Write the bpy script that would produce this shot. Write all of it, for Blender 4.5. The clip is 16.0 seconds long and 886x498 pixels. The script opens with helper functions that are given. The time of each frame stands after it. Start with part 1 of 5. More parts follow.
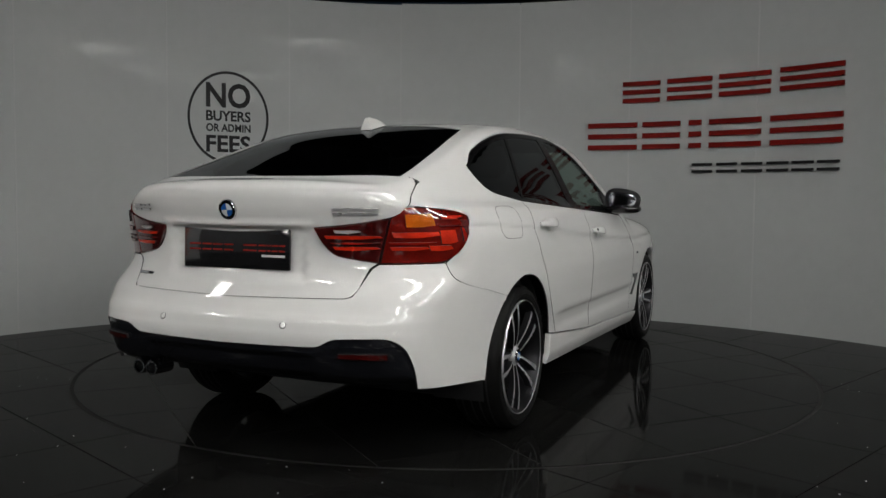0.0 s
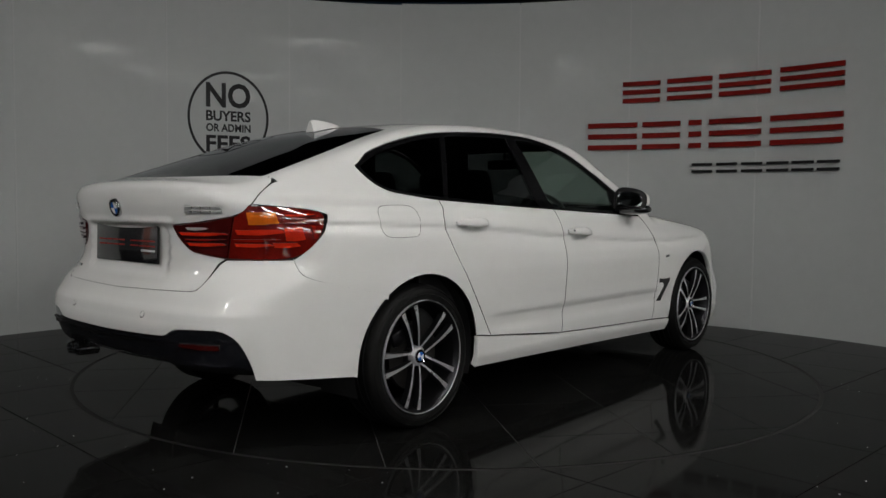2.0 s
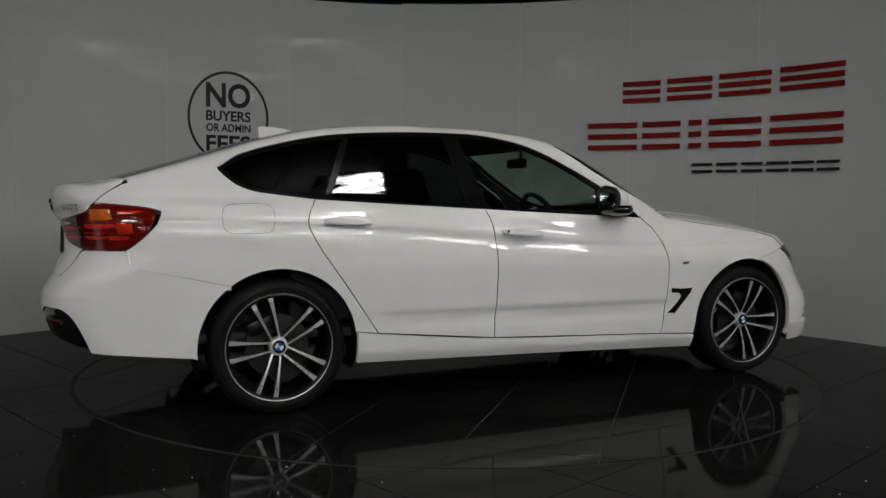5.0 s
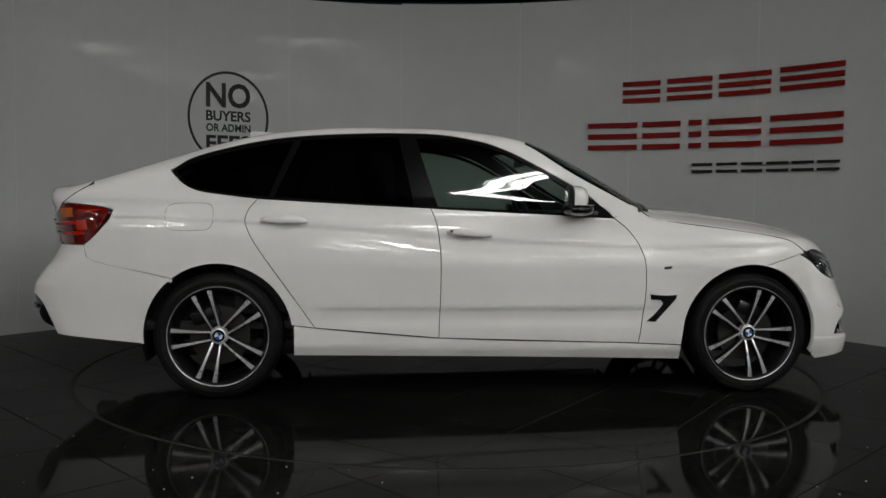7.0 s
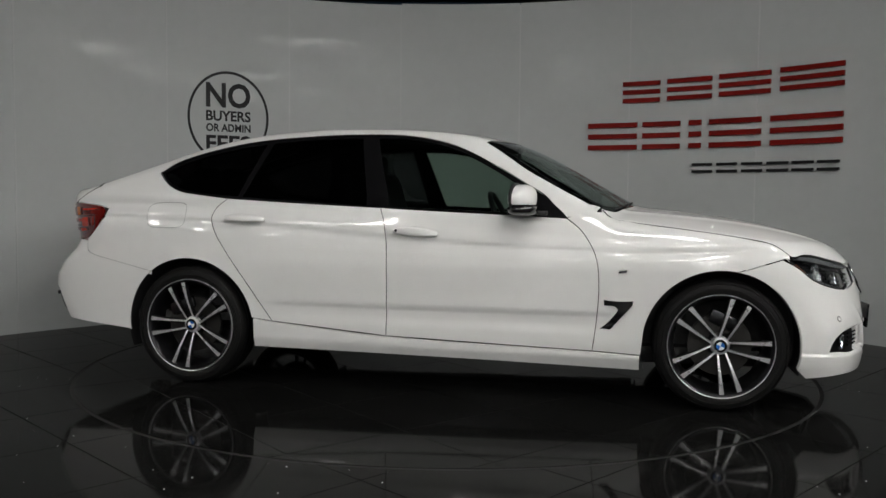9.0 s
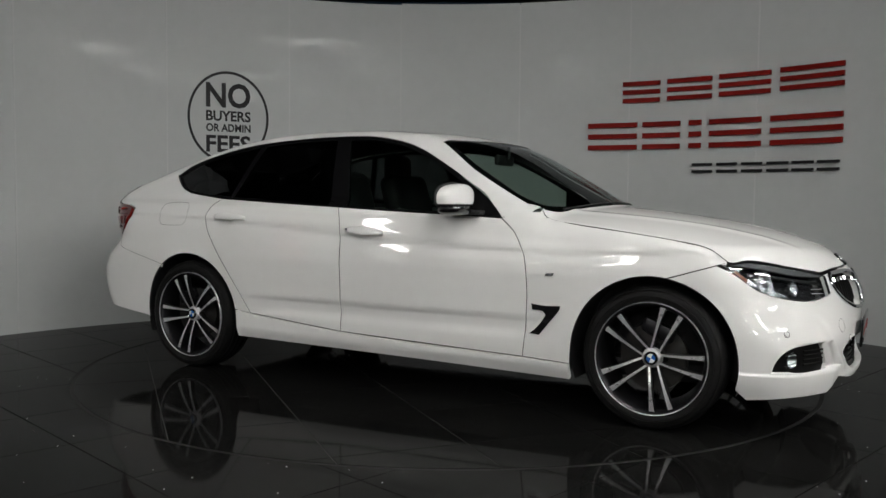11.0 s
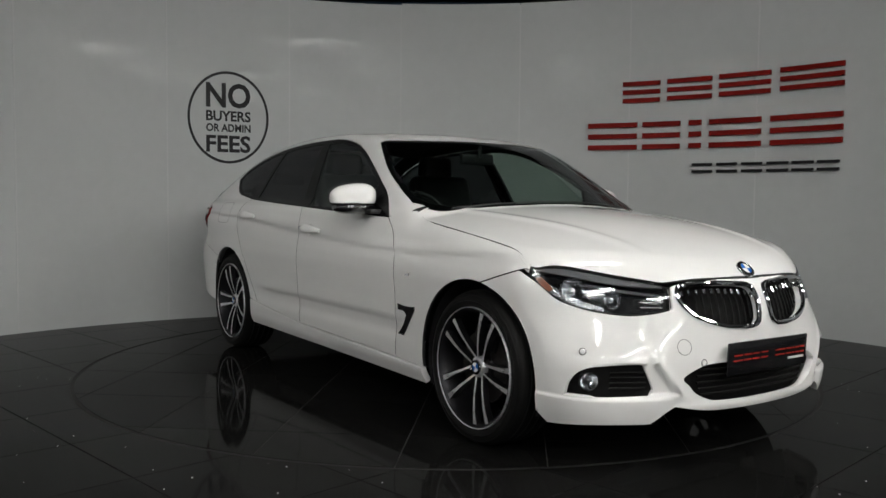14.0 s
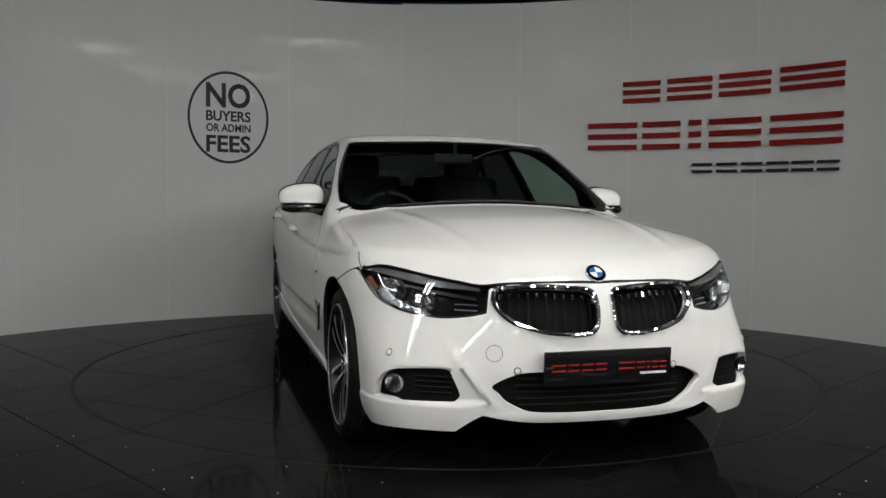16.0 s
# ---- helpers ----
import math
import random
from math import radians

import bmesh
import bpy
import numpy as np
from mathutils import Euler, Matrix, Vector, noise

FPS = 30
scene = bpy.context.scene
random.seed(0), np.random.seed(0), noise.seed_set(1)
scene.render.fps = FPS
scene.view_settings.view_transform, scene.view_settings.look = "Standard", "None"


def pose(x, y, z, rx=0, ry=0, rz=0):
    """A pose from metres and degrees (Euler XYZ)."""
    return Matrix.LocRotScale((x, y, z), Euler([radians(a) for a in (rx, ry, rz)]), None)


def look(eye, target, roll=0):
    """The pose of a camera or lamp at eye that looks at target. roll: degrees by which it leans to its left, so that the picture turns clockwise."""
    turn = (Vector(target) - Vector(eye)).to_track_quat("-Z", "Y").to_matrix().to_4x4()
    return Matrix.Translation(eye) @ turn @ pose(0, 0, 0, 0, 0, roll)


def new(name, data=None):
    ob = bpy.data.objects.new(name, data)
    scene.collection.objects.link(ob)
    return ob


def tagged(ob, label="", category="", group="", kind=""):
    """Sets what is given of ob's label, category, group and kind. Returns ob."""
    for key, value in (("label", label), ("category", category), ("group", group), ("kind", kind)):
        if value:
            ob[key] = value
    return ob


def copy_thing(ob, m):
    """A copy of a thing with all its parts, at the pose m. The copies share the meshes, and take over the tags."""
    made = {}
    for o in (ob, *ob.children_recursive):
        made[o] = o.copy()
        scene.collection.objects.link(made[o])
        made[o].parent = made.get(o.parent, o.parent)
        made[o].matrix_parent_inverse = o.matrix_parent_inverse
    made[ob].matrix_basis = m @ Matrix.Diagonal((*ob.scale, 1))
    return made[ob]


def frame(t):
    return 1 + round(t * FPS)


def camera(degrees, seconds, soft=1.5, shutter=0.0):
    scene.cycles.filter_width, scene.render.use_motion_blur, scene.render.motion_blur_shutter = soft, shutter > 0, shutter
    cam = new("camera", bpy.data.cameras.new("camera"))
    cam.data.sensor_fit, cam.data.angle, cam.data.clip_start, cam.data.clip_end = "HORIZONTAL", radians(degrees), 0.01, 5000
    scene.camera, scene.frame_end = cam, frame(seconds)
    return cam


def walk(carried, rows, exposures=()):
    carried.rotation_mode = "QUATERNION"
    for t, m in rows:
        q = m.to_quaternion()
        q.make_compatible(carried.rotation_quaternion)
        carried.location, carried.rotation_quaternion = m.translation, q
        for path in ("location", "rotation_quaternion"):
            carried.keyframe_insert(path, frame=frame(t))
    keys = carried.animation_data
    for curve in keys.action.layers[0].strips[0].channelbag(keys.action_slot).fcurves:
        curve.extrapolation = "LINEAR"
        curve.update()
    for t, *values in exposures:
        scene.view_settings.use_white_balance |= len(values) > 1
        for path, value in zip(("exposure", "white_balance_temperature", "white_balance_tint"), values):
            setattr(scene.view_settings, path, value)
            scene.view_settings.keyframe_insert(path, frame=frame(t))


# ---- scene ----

# ---- camera: it stands still on a tripod ----
cam = camera(55.42, 16.0, soft=1.5)
EXPOSURES = [(0, -.24), (1, -.36), (2, -.42), (3.5, -.5), (6.5, -.57), (8, -.24), (9, -.05), (12, .12), (16, .12)]
CAMERA_POSE = look((0, -5.513, 1.052), (-.0051, -4.5145, .9974), .514)
walk(cam, [(0, CAMERA_POSE), (16, CAMERA_POSE)], exposures=EXPOSURES)

# ---- light ----
world = bpy.data.worlds.new("hall_dark")
scene.world = world
world.use_nodes = True
world.node_tree.nodes["Background"].inputs[0].default_value = (.55, .6, .65, 1)
world.node_tree.nodes["Background"].inputs[1].default_value = .05


# ---- materials ----
def material(name, color, rough=.5, metal=0.0, coat=0.0, grain=0.0, scale=8.0, bump=0.0, bump_scale=60.0, rough_var=0.0, spec=.5,
             emit=0.0, transmission=0.0, ior=1.45, object_vary=0.0, bump_detail=3.0):
    m = bpy.data.materials.new(name)
    m.use_nodes = True
    n, l = m.node_tree.nodes, m.node_tree.links
    b = n["Principled BSDF"]
    c = (*color, 1)
    b.inputs["Base Color"].default_value = c
    b.inputs["Roughness"].default_value = rough
    b.inputs["Metallic"].default_value = metal
    b.inputs["Coat Weight"].default_value = coat
    b.inputs["Coat Roughness"].default_value = .006
    b.inputs["Specular IOR Level"].default_value = spec
    b.inputs["IOR"].default_value = ior
    b.inputs["Transmission Weight"].default_value = transmission
    if emit:
        b.inputs["Emission Color"].default_value = c
        b.inputs["Emission Strength"].default_value = emit
    coord = n.new("ShaderNodeTexCoord")
    if grain or rough_var:
        big, small = n.new("ShaderNodeTexNoise"), n.new("ShaderNodeTexNoise")
        big.inputs["Scale"].default_value, small.inputs["Scale"].default_value = scale, scale * 14
        small.inputs["Detail"].default_value = 6
        add = n.new("ShaderNodeMath")
        add.operation = "ADD"
        for k, t in enumerate((big, small)):
            l.new(coord.outputs["Object"], t.inputs["Vector"])
            l.new(t.outputs["Fac"], add.inputs[k])
        if grain:
            ramp = n.new("ShaderNodeMapRange")
            ramp.inputs["From Min"].default_value, ramp.inputs["From Max"].default_value = .6, 1.4
            ramp.inputs["To Min"].default_value, ramp.inputs["To Max"].default_value = 1 - grain, 1 + grain
            l.new(add.outputs[0], ramp.inputs["Value"])
            mul = n.new("ShaderNodeVectorMath")
            mul.operation = "SCALE"
            mul.inputs[0].default_value = color
            if object_vary:
                info, vary, both = n.new("ShaderNodeObjectInfo"), n.new("ShaderNodeMapRange"), n.new("ShaderNodeMath")
                vary.inputs["To Min"].default_value, vary.inputs["To Max"].default_value = 1 - object_vary, 1 + object_vary
                both.operation = "MULTIPLY"
                l.new(info.outputs["Random"], vary.inputs["Value"])
                l.new(vary.outputs["Result"], both.inputs[0])
                l.new(ramp.outputs["Result"], both.inputs[1])
                l.new(both.outputs[0], mul.inputs["Scale"])
            else:
                l.new(ramp.outputs["Result"], mul.inputs["Scale"])
            l.new(mul.outputs["Vector"], b.inputs["Base Color"])
        if rough_var:
            rr = n.new("ShaderNodeMapRange")
            rr.inputs["From Min"].default_value, rr.inputs["From Max"].default_value = .6, 1.4
            rr.inputs["To Min"].default_value, rr.inputs["To Max"].default_value = max(rough - rough_var, .02), rough + rough_var
            l.new(add.outputs[0], rr.inputs["Value"])
            l.new(rr.outputs["Result"], b.inputs["Roughness"])
    if bump:
        t, bp = n.new("ShaderNodeTexNoise"), n.new("ShaderNodeBump")
        t.inputs["Scale"].default_value = bump_scale
        t.inputs["Detail"].default_value = bump_detail
        bp.inputs["Strength"].default_value = 1
        bp.inputs["Distance"].default_value = bump
        l.new(coord.outputs["Object"], t.inputs["Vector"])
        l.new(t.outputs["Fac"], bp.inputs["Height"])
        l.new(bp.outputs["Normal"], b.inputs["Normal"])
    return m


PAINT = material("white_paint", (.77, .77, .76), rough=.5, spec=.05, coat=1.0, grain=.015, scale=1.2, rough_var=.05)
BLACK_GLOSS = material("black_gloss", (.008, .008, .009), rough=.12, coat=.6, rough_var=.04, scale=3)
BLACK_PLASTIC = material("black_plastic", (.016, .016, .017), rough=.5, grain=.15, scale=20, bump=.0006, bump_scale=300)
NAVY_PLASTIC = material("gloss_dark_plastic", (.008, .0085, .011), rough=.14, coat=.8, rough_var=.05, scale=4)
RUBBER = material("tyre_rubber", (.007, .007, .007), spec=.14, rough=.55, grain=.2, scale=12, bump=.0008, bump_scale=220)
CHROME = material("chrome", (.82, .83, .85), rough=.08, metal=1.0)
MACHINED = material("machined_alloy", (.80, .80, .82), rough=.30, metal=.75, rough_var=.06, scale=30)
DARK_ALLOY = material("dark_alloy", (.03, .03, .033), rough=.35, metal=.85, rough_var=.08, scale=12)
IRON = material("brake_iron", (.05, .048, .046), rough=.45, metal=.9, rough_var=.1, scale=25)
RED_LENS = material("red_lens", (.24, .008, .004), rough=.1, coat=1.0, grain=.35, scale=14)
BRIGHT_RED_LENS = material("bright_red_lens", (.50, .022, .007), rough=.2, spec=.2, coat=1.0, grain=.3, scale=14)
DARK_RED_LENS = material("smoked_red_lens", (.055, .003, .003), rough=.1, coat=1.0, grain=.3, scale=12)
DEEP_RED_LENS = material("deep_red_lens", (.13, .005, .003), rough=.1, coat=1.0, grain=.35, scale=14)
MARKER = material("side_marker_lens", (.20, .075, .045), rough=.2, coat=.6, grain=.25, scale=30)
AMBER_LENS = material("amber_lens", (.50, .105, .006), rough=.2, spec=.2, coat=1.0, grain=.25, scale=16)
CLEAR_LENS = material("clear_lens", (.42, .40, .40), rough=.1, coat=1.0, grain=.2, scale=22)
BROW = material("lamp_brow_grey", (.10, .102, .105), rough=.25, coat=.5, grain=.1, scale=20)
LAMP_INSIDE = material("lamp_reflector", (.62, .63, .65), rough=.14, metal=.95, bump=.012, bump_scale=42)
LEATHER = material("black_leather", (.02, .02, .021), rough=.5, grain=.2, scale=8, bump=.0008, bump_scale=160)
TRIM_GREY = material("grey_cabin_trim", (.05, .05, .052), rough=.6, grain=.15, scale=8)
BLUE = material("blue_enamel", (.02, .12, .42), rough=.2, coat=.8)
WHITE_ENAMEL = material("white_enamel", (.75, .76, .78), rough=.2, coat=.8)
WALL_PANEL = material("glossy_white_panel", (.48, .495, .495), rough=.008, grain=.03, scale=.8, bump=.0016, bump_scale=4.5, bump_detail=.8, spec=.035)
SEAM = material("panel_joint", (.50, .51, .51), rough=.35, grain=.05, scale=4)
TILE = material("polished_black_tile", (.0072, .0072, .007), rough=.06, grain=.4, scale=3.0, rough_var=.025, spec=.018, object_vary=.15)
GROUT = material("grey_grout", (.055, .055, .052), rough=.7, grain=.2, scale=18)
GAP = material("turntable_gap", (.006, .006, .006), rough=.8, grain=.1)
CEILING = material("dark_ceiling", (.03, .032, .035), rough=.85, grain=.2, scale=2)
BLUE_BOARD = material("dark_blue_board", (.010, .035, .085), rough=.6, grain=.25, scale=2)
HALL_WALL = material("hall_wall_grey", (.16, .165, .17), rough=.8, grain=.1, scale=1.5)
SALMON_BOARD = material("salmon_board", (.75, .25, .18), rough=.5, grain=.05, scale=3)
VOID = material("grille_depth", (.004, .004, .004), rough=.7, spec=.2, grain=.2, scale=9)
RED_SIGN = material("red_sign_acrylic", (.17, .007, .005), rough=.45, spec=.12, grain=.06, scale=6)
PLATE_RED = material("plate_red_print", (.27, .012, .008), rough=.5, spec=.2, grain=.06, scale=6)
PILLAR = material("black_pillar_trim", (.005, .005, .0055), rough=.2, spec=.07, rough_var=.05, scale=4)
BLACK_SIGN = material("black_sign_acrylic", (.008, .008, .009), rough=.5, spec=.3, grain=.06, scale=6)
HOUSING = material("white_lamp_housing", (.75, .75, .74), rough=.5, grain=.04, scale=5)
GLOW = material("fluorescent_tube", (1, .985, .95), emit=40.0)


def glass(name, tint, mix):
    """Thin tinted glass: a clear tint with a mirror-like film over it."""
    m = bpy.data.materials.new(name)
    m.use_nodes = True
    n, l = m.node_tree.nodes, m.node_tree.links
    n.remove(n["Principled BSDF"])
    clear, gloss, both, face, power, scale = (n.new(k) for k in ("ShaderNodeBsdfTransparent", "ShaderNodeBsdfGlossy", "ShaderNodeMixShader", "ShaderNodeLayerWeight", "ShaderNodeMath", "ShaderNodeMath"))
    clear.inputs[0].default_value = (*tint, 1)
    gloss.inputs["Color"].default_value = (.95, .97, 1, 1)
    gloss.inputs["Roughness"].default_value = .012
    face.inputs["Blend"].default_value = .5
    power.operation, scale.operation = "POWER", "MULTIPLY_ADD"
    power.inputs[1].default_value = 8
    scale.inputs[1].default_value, scale.inputs[2].default_value = 1 - mix, mix
    l.new(face.outputs["Facing"], power.inputs[0])
    l.new(power.outputs[0], scale.inputs[0])
    l.new(scale.outputs[0], both.inputs[0])
    l.new(clear.outputs[0], both.inputs[1])
    l.new(gloss.outputs[0], both.inputs[2])
    l.new(both.outputs[0], n["Material Output"].inputs["Surface"])
    return m


SCREEN_GLASS = glass("windscreen_glass", (.50, .57, .54), .05)
SIDE_GLASS = glass("door_glass", (.46, .55, .50), .05)
PRIVACY_GLASS = glass("privacy_glass", (.06, .062, .065), .05)
LENS_GLASS = glass("lamp_cover", (.92, .94, .95), .05)


# ---- mesh helpers ----
def mesh_object(name, verts, faces, mats, parent=None, label="", smooth=True, face_mats=None, normals=None):
    me = bpy.data.meshes.new(name)
    me.from_pydata([tuple(map(float, v)) for v in verts], [], [tuple(map(int, f)) for f in faces])
    for m in (mats if isinstance(mats, (list, tuple)) else [mats]):
        me.materials.append(m)
    if face_mats is not None:
        me.polygons.foreach_set("material_index", np.asarray(face_mats, dtype=np.int32))
    me.polygons.foreach_set("use_smooth", [bool(smooth)] * len(me.polygons))
    me.update()
    if smooth and normals is None:
        me.set_sharp_from_angle(angle=radians(38))
    if normals is not None:
        me.normals_split_custom_set_from_vertices([tuple(map(float, v)) for v in normals])
    ob = new(name, me)
    if parent is not None:
        ob.parent = parent
    if label:
        tagged(ob, label)
    return ob


def part(name, bm, mats, parent, label="", smooth=True):
    me = bpy.data.meshes.new(name)
    bmesh.ops.recalc_face_normals(bm, faces=bm.faces)
    bm.to_mesh(me)
    bm.free()
    for m in (mats if isinstance(mats, (list, tuple)) else [mats]):
        me.materials.append(m)
    me.polygons.foreach_set("use_smooth", [bool(smooth)] * len(me.polygons))
    if smooth:
        me.set_sharp_from_angle(angle=radians(38))
    ob = new(name, me)
    if parent is not None:
        ob.parent = parent
    if label:
        tagged(ob, label)
    return ob


def box(size, at=(0, 0, 0), bevel=0.0, segments=2, turn=None, bm=None):
    own = bmesh.new()
    bmesh.ops.create_cube(own, size=1)
    bmesh.ops.scale(own, vec=size, verts=own.verts)
    if bevel:
        bmesh.ops.bevel(own, geom=own.edges[:], offset=bevel, segments=segments, affect="EDGES", profile=.5)
    if turn is not None:
        bmesh.ops.transform(own, matrix=turn, verts=own.verts)
    bmesh.ops.translate(own, vec=at, verts=own.verts)
    return own if bm is None else merge(bm, own)


def merge(bm, other):
    me = bpy.data.meshes.new("temporary")
    other.to_mesh(me)
    other.free()
    bm.from_mesh(me)
    bpy.data.meshes.remove(me)
    return bm


def tube(r, length, at=(0, 0, 0), axis="z", r2=None, seg=24, bm=None):
    own = bmesh.new()
    bmesh.ops.create_cone(own, cap_ends=True, segments=seg, radius1=r, radius2=r if r2 is None else r2, depth=length)
    if axis == "x":
        bmesh.ops.rotate(own, matrix=Matrix.Rotation(radians(90), 3, "Y"), verts=own.verts)
    if axis == "y":
        bmesh.ops.rotate(own, matrix=Matrix.Rotation(radians(-90), 3, "X"), verts=own.verts)
    bmesh.ops.translate(own, vec=at, verts=own.verts)
    return own if bm is None else merge(bm, own)


def blob(size, at=(0, 0, 0), power=1.0, seg=24, rings=14, bm=None):
    """A rounded lump; power below 1 makes it boxier."""
    own = bmesh.new()
    bmesh.ops.create_uvsphere(own, u_segments=seg, v_segments=rings, radius=1)
    for v in own.verts:
        v.co = Vector([math.copysign(abs(c) ** power, c) * s for c, s in zip(v.co, size)]) + Vector(at)
    return own if bm is None else merge(bm, own)


def lathe(profile, axis="y", seg=64, closed=False):
    """Turn (radius, along) points about an axis."""
    pts, n = np.array(profile, float), len(profile)
    a = np.linspace(0, 2 * np.pi, seg, endpoint=False)
    ring = np.stack([np.cos(a), np.sin(a)], -1)
    verts = [(r * c, w, r * s) if axis == "y" else (r * c, r * s, w) for c, s in ring for r, w in pts]
    faces = [(i * n + j, i * n + j + 1, (i + 1) % seg * n + j + 1, (i + 1) % seg * n + j) for i in range(seg) for j in range(n - (0 if closed else 1)) if j + 1 < n]
    if closed:
        faces += [(i * n + n - 1, i * n, (i + 1) % seg * n, (i + 1) % seg * n + n - 1) for i in range(seg)]
    bm = bmesh.new()
    vs = [bm.verts.new(v) for v in verts]
    for f in faces:
        bm.faces.new([vs[k] for k in f])
    return bm


def wire(points, r, seg=8, closed=False):
    """A round bar along a line of points."""
    p = np.array(points, float)
    n = len(p)
    tan = np.roll(p, -1, 0) - np.roll(p, 1, 0) if closed else np.gradient(p, axis=0)
    tan /= np.linalg.norm(tan, axis=1, keepdims=True)
    up = np.array([0, 0, 1.0]) if abs(tan[:, 2]).max() < .95 else np.array([0, 1.0, .01])
    s = np.cross(tan, up)
    s /= np.linalg.norm(s, axis=1, keepdims=True)
    t = np.cross(s, tan)
    bm = bmesh.new()
    rings = [[bm.verts.new(p[i] + r * (math.cos(a) * s[i] + math.sin(a) * t[i])) for a in np.linspace(0, 2 * math.pi, seg, endpoint=False)] for i in range(n)]
    for i in range(n if closed else n - 1):
        a, b = rings[i], rings[(i + 1) % n]
        for k in range(seg):
            bm.faces.new((a[k], a[(k + 1) % seg], b[(k + 1) % seg], b[k]))
    if not closed:
        bm.faces.new(rings[0])
        bm.faces.new(rings[-1])
    return bm


# ---- the hall: tiled floor, curved panel wall, dark ceiling ----
WALL_C, WALL_R, WALL_H, WALL_T = (-.11, -1.484), 4.103, 2.925, .06
RING_Y, RING_R = .05, 2.28
TILE_SIZE = .61


def clip(poly, keep, cut):
    """Cut a flat polygon: keep(p) is positive on the side that stays, cut(p, q) the crossing."""
    out = []
    for p, q in zip(poly, poly[1:] + poly[:1]):
        a, b = keep(p), keep(q)
        if a >= 0:
            out.append(p)
        if (a >= 0) != (b >= 0):
            out.append(cut(p, q))
    return out


def tile_mesh(poly, thick=.006, gap=.0019, bevel=.0012):
    """A polished slab with a small chamfer; poly turns to the left."""
    n = len(poly)
    p = np.array(poly)
    inner = shrink_flat(p, gap)
    crown = shrink_flat(p, gap + bevel)
    verts = [(x, y, -thick) for x, y in inner] + [(x, y, -bevel * .5) for x, y in inner] + [(x, y, 0) for x, y in crown]
    faces = [tuple(range(2 * n, 3 * n))]
    for k in range(2):
        faces += [(k * n + i, k * n + (i + 1) % n, (k + 1) * n + (i + 1) % n, (k + 1) * n + i) for i in range(n)]
    return verts, faces


def shrink_flat(p, by):
    a, c = np.roll(p, 1, 0), np.roll(p, -1, 0)
    d1, d2 = p - a, c - p
    d1 = d1 / np.maximum(np.linalg.norm(d1, axis=1, keepdims=True), 1e-9)
    d2 = d2 / np.maximum(np.linalg.norm(d2, axis=1, keepdims=True), 1e-9)
    n1, n2 = np.stack([-d1[:, 1], d1[:, 0]], -1), np.stack([-d2[:, 1], d2[:, 0]], -1)
    m = n1 + n2
    m = m / np.maximum(np.sum(m * n1, 1, keepdims=True), .4)
    return p + m * by


def floor_tiles(name, parent, origin, angle, accept):
    """Square tiles from a corner and an angle; accept gives each tile's outline, or nothing."""
    ca, sa = math.cos(radians(angle)), math.sin(radians(angle))
    shared = None
    for i in range(-14, 15):
        for j in range(-14, 15):
            cx = origin[0] + TILE_SIZE * ((i + .5) * ca - (j + .5) * sa)
            cy = origin[1] + TILE_SIZE * ((i + .5) * sa + (j + .5) * ca)
            h = TILE_SIZE / 2
            corners = [(cx + ca * u - sa * v, cy + sa * u + ca * v) for u, v in ((-h, -h), (h, -h), (h, h), (-h, h))]
            shape = accept(corners)
            if not shape or len(shape) < 3:
                continue
            whole = shape == corners
            if whole and shared:
                ob = new(name, shared)
                ob.parent = parent
                ob.location = (cx, cy, 0)
                continue
            v, f = tile_mesh([(x - cx, y - cy) for x, y in shape])
            ob = mesh_object(name, v, f, TILE, parent, smooth=False)
            ob.location = (cx, cy, 0)
            if whole:
                shared = ob.data


def round_in(corners):
    """The part of a tile inside the turntable's rim."""
    r = RING_R - .009
    d = [math.hypot(x, y) for x, y in corners]
    if min(d) > r + .5:
        return None
    if max(d) <= r:
        return corners
    poly = []
    for p, q in zip(corners, corners[1:] + corners[:1]):
        for k in range(24):
            poly.append((p[0] + (q[0] - p[0]) * k / 24, p[1] + (q[1] - p[1]) * k / 24))
    return tidy(clip_disc(poly, r, True))


def round_out(corners):
    """The part of a floor tile outside the rim, and in front of the wall."""
    if any(abs(x) > 5.2 or y < -6.9 for x, y in corners):
        return None
    mx, my = sum(x for x, _ in corners) / 4, sum(y for _, y in corners) / 4
    if my > -1.2 and math.hypot(mx - WALL_C[0], my - WALL_C[1]) > WALL_R + .45:
        return None
    r = RING_R + .009
    d = [math.hypot(x, y - RING_Y) for x, y in corners]
    if max(d) <= r:
        return None
    if min(d) >= r and math.hypot(mx, my - RING_Y) > r + .31:
        return corners
    poly = []
    for p, q in zip(corners, corners[1:] + corners[:1]):
        for k in range(24):
            poly.append((p[0] + (q[0] - p[0]) * k / 24, p[1] + (q[1] - p[1]) * k / 24))
    return tidy(clip_disc([(x, y - RING_Y) for x, y in poly], r, False), RING_Y)


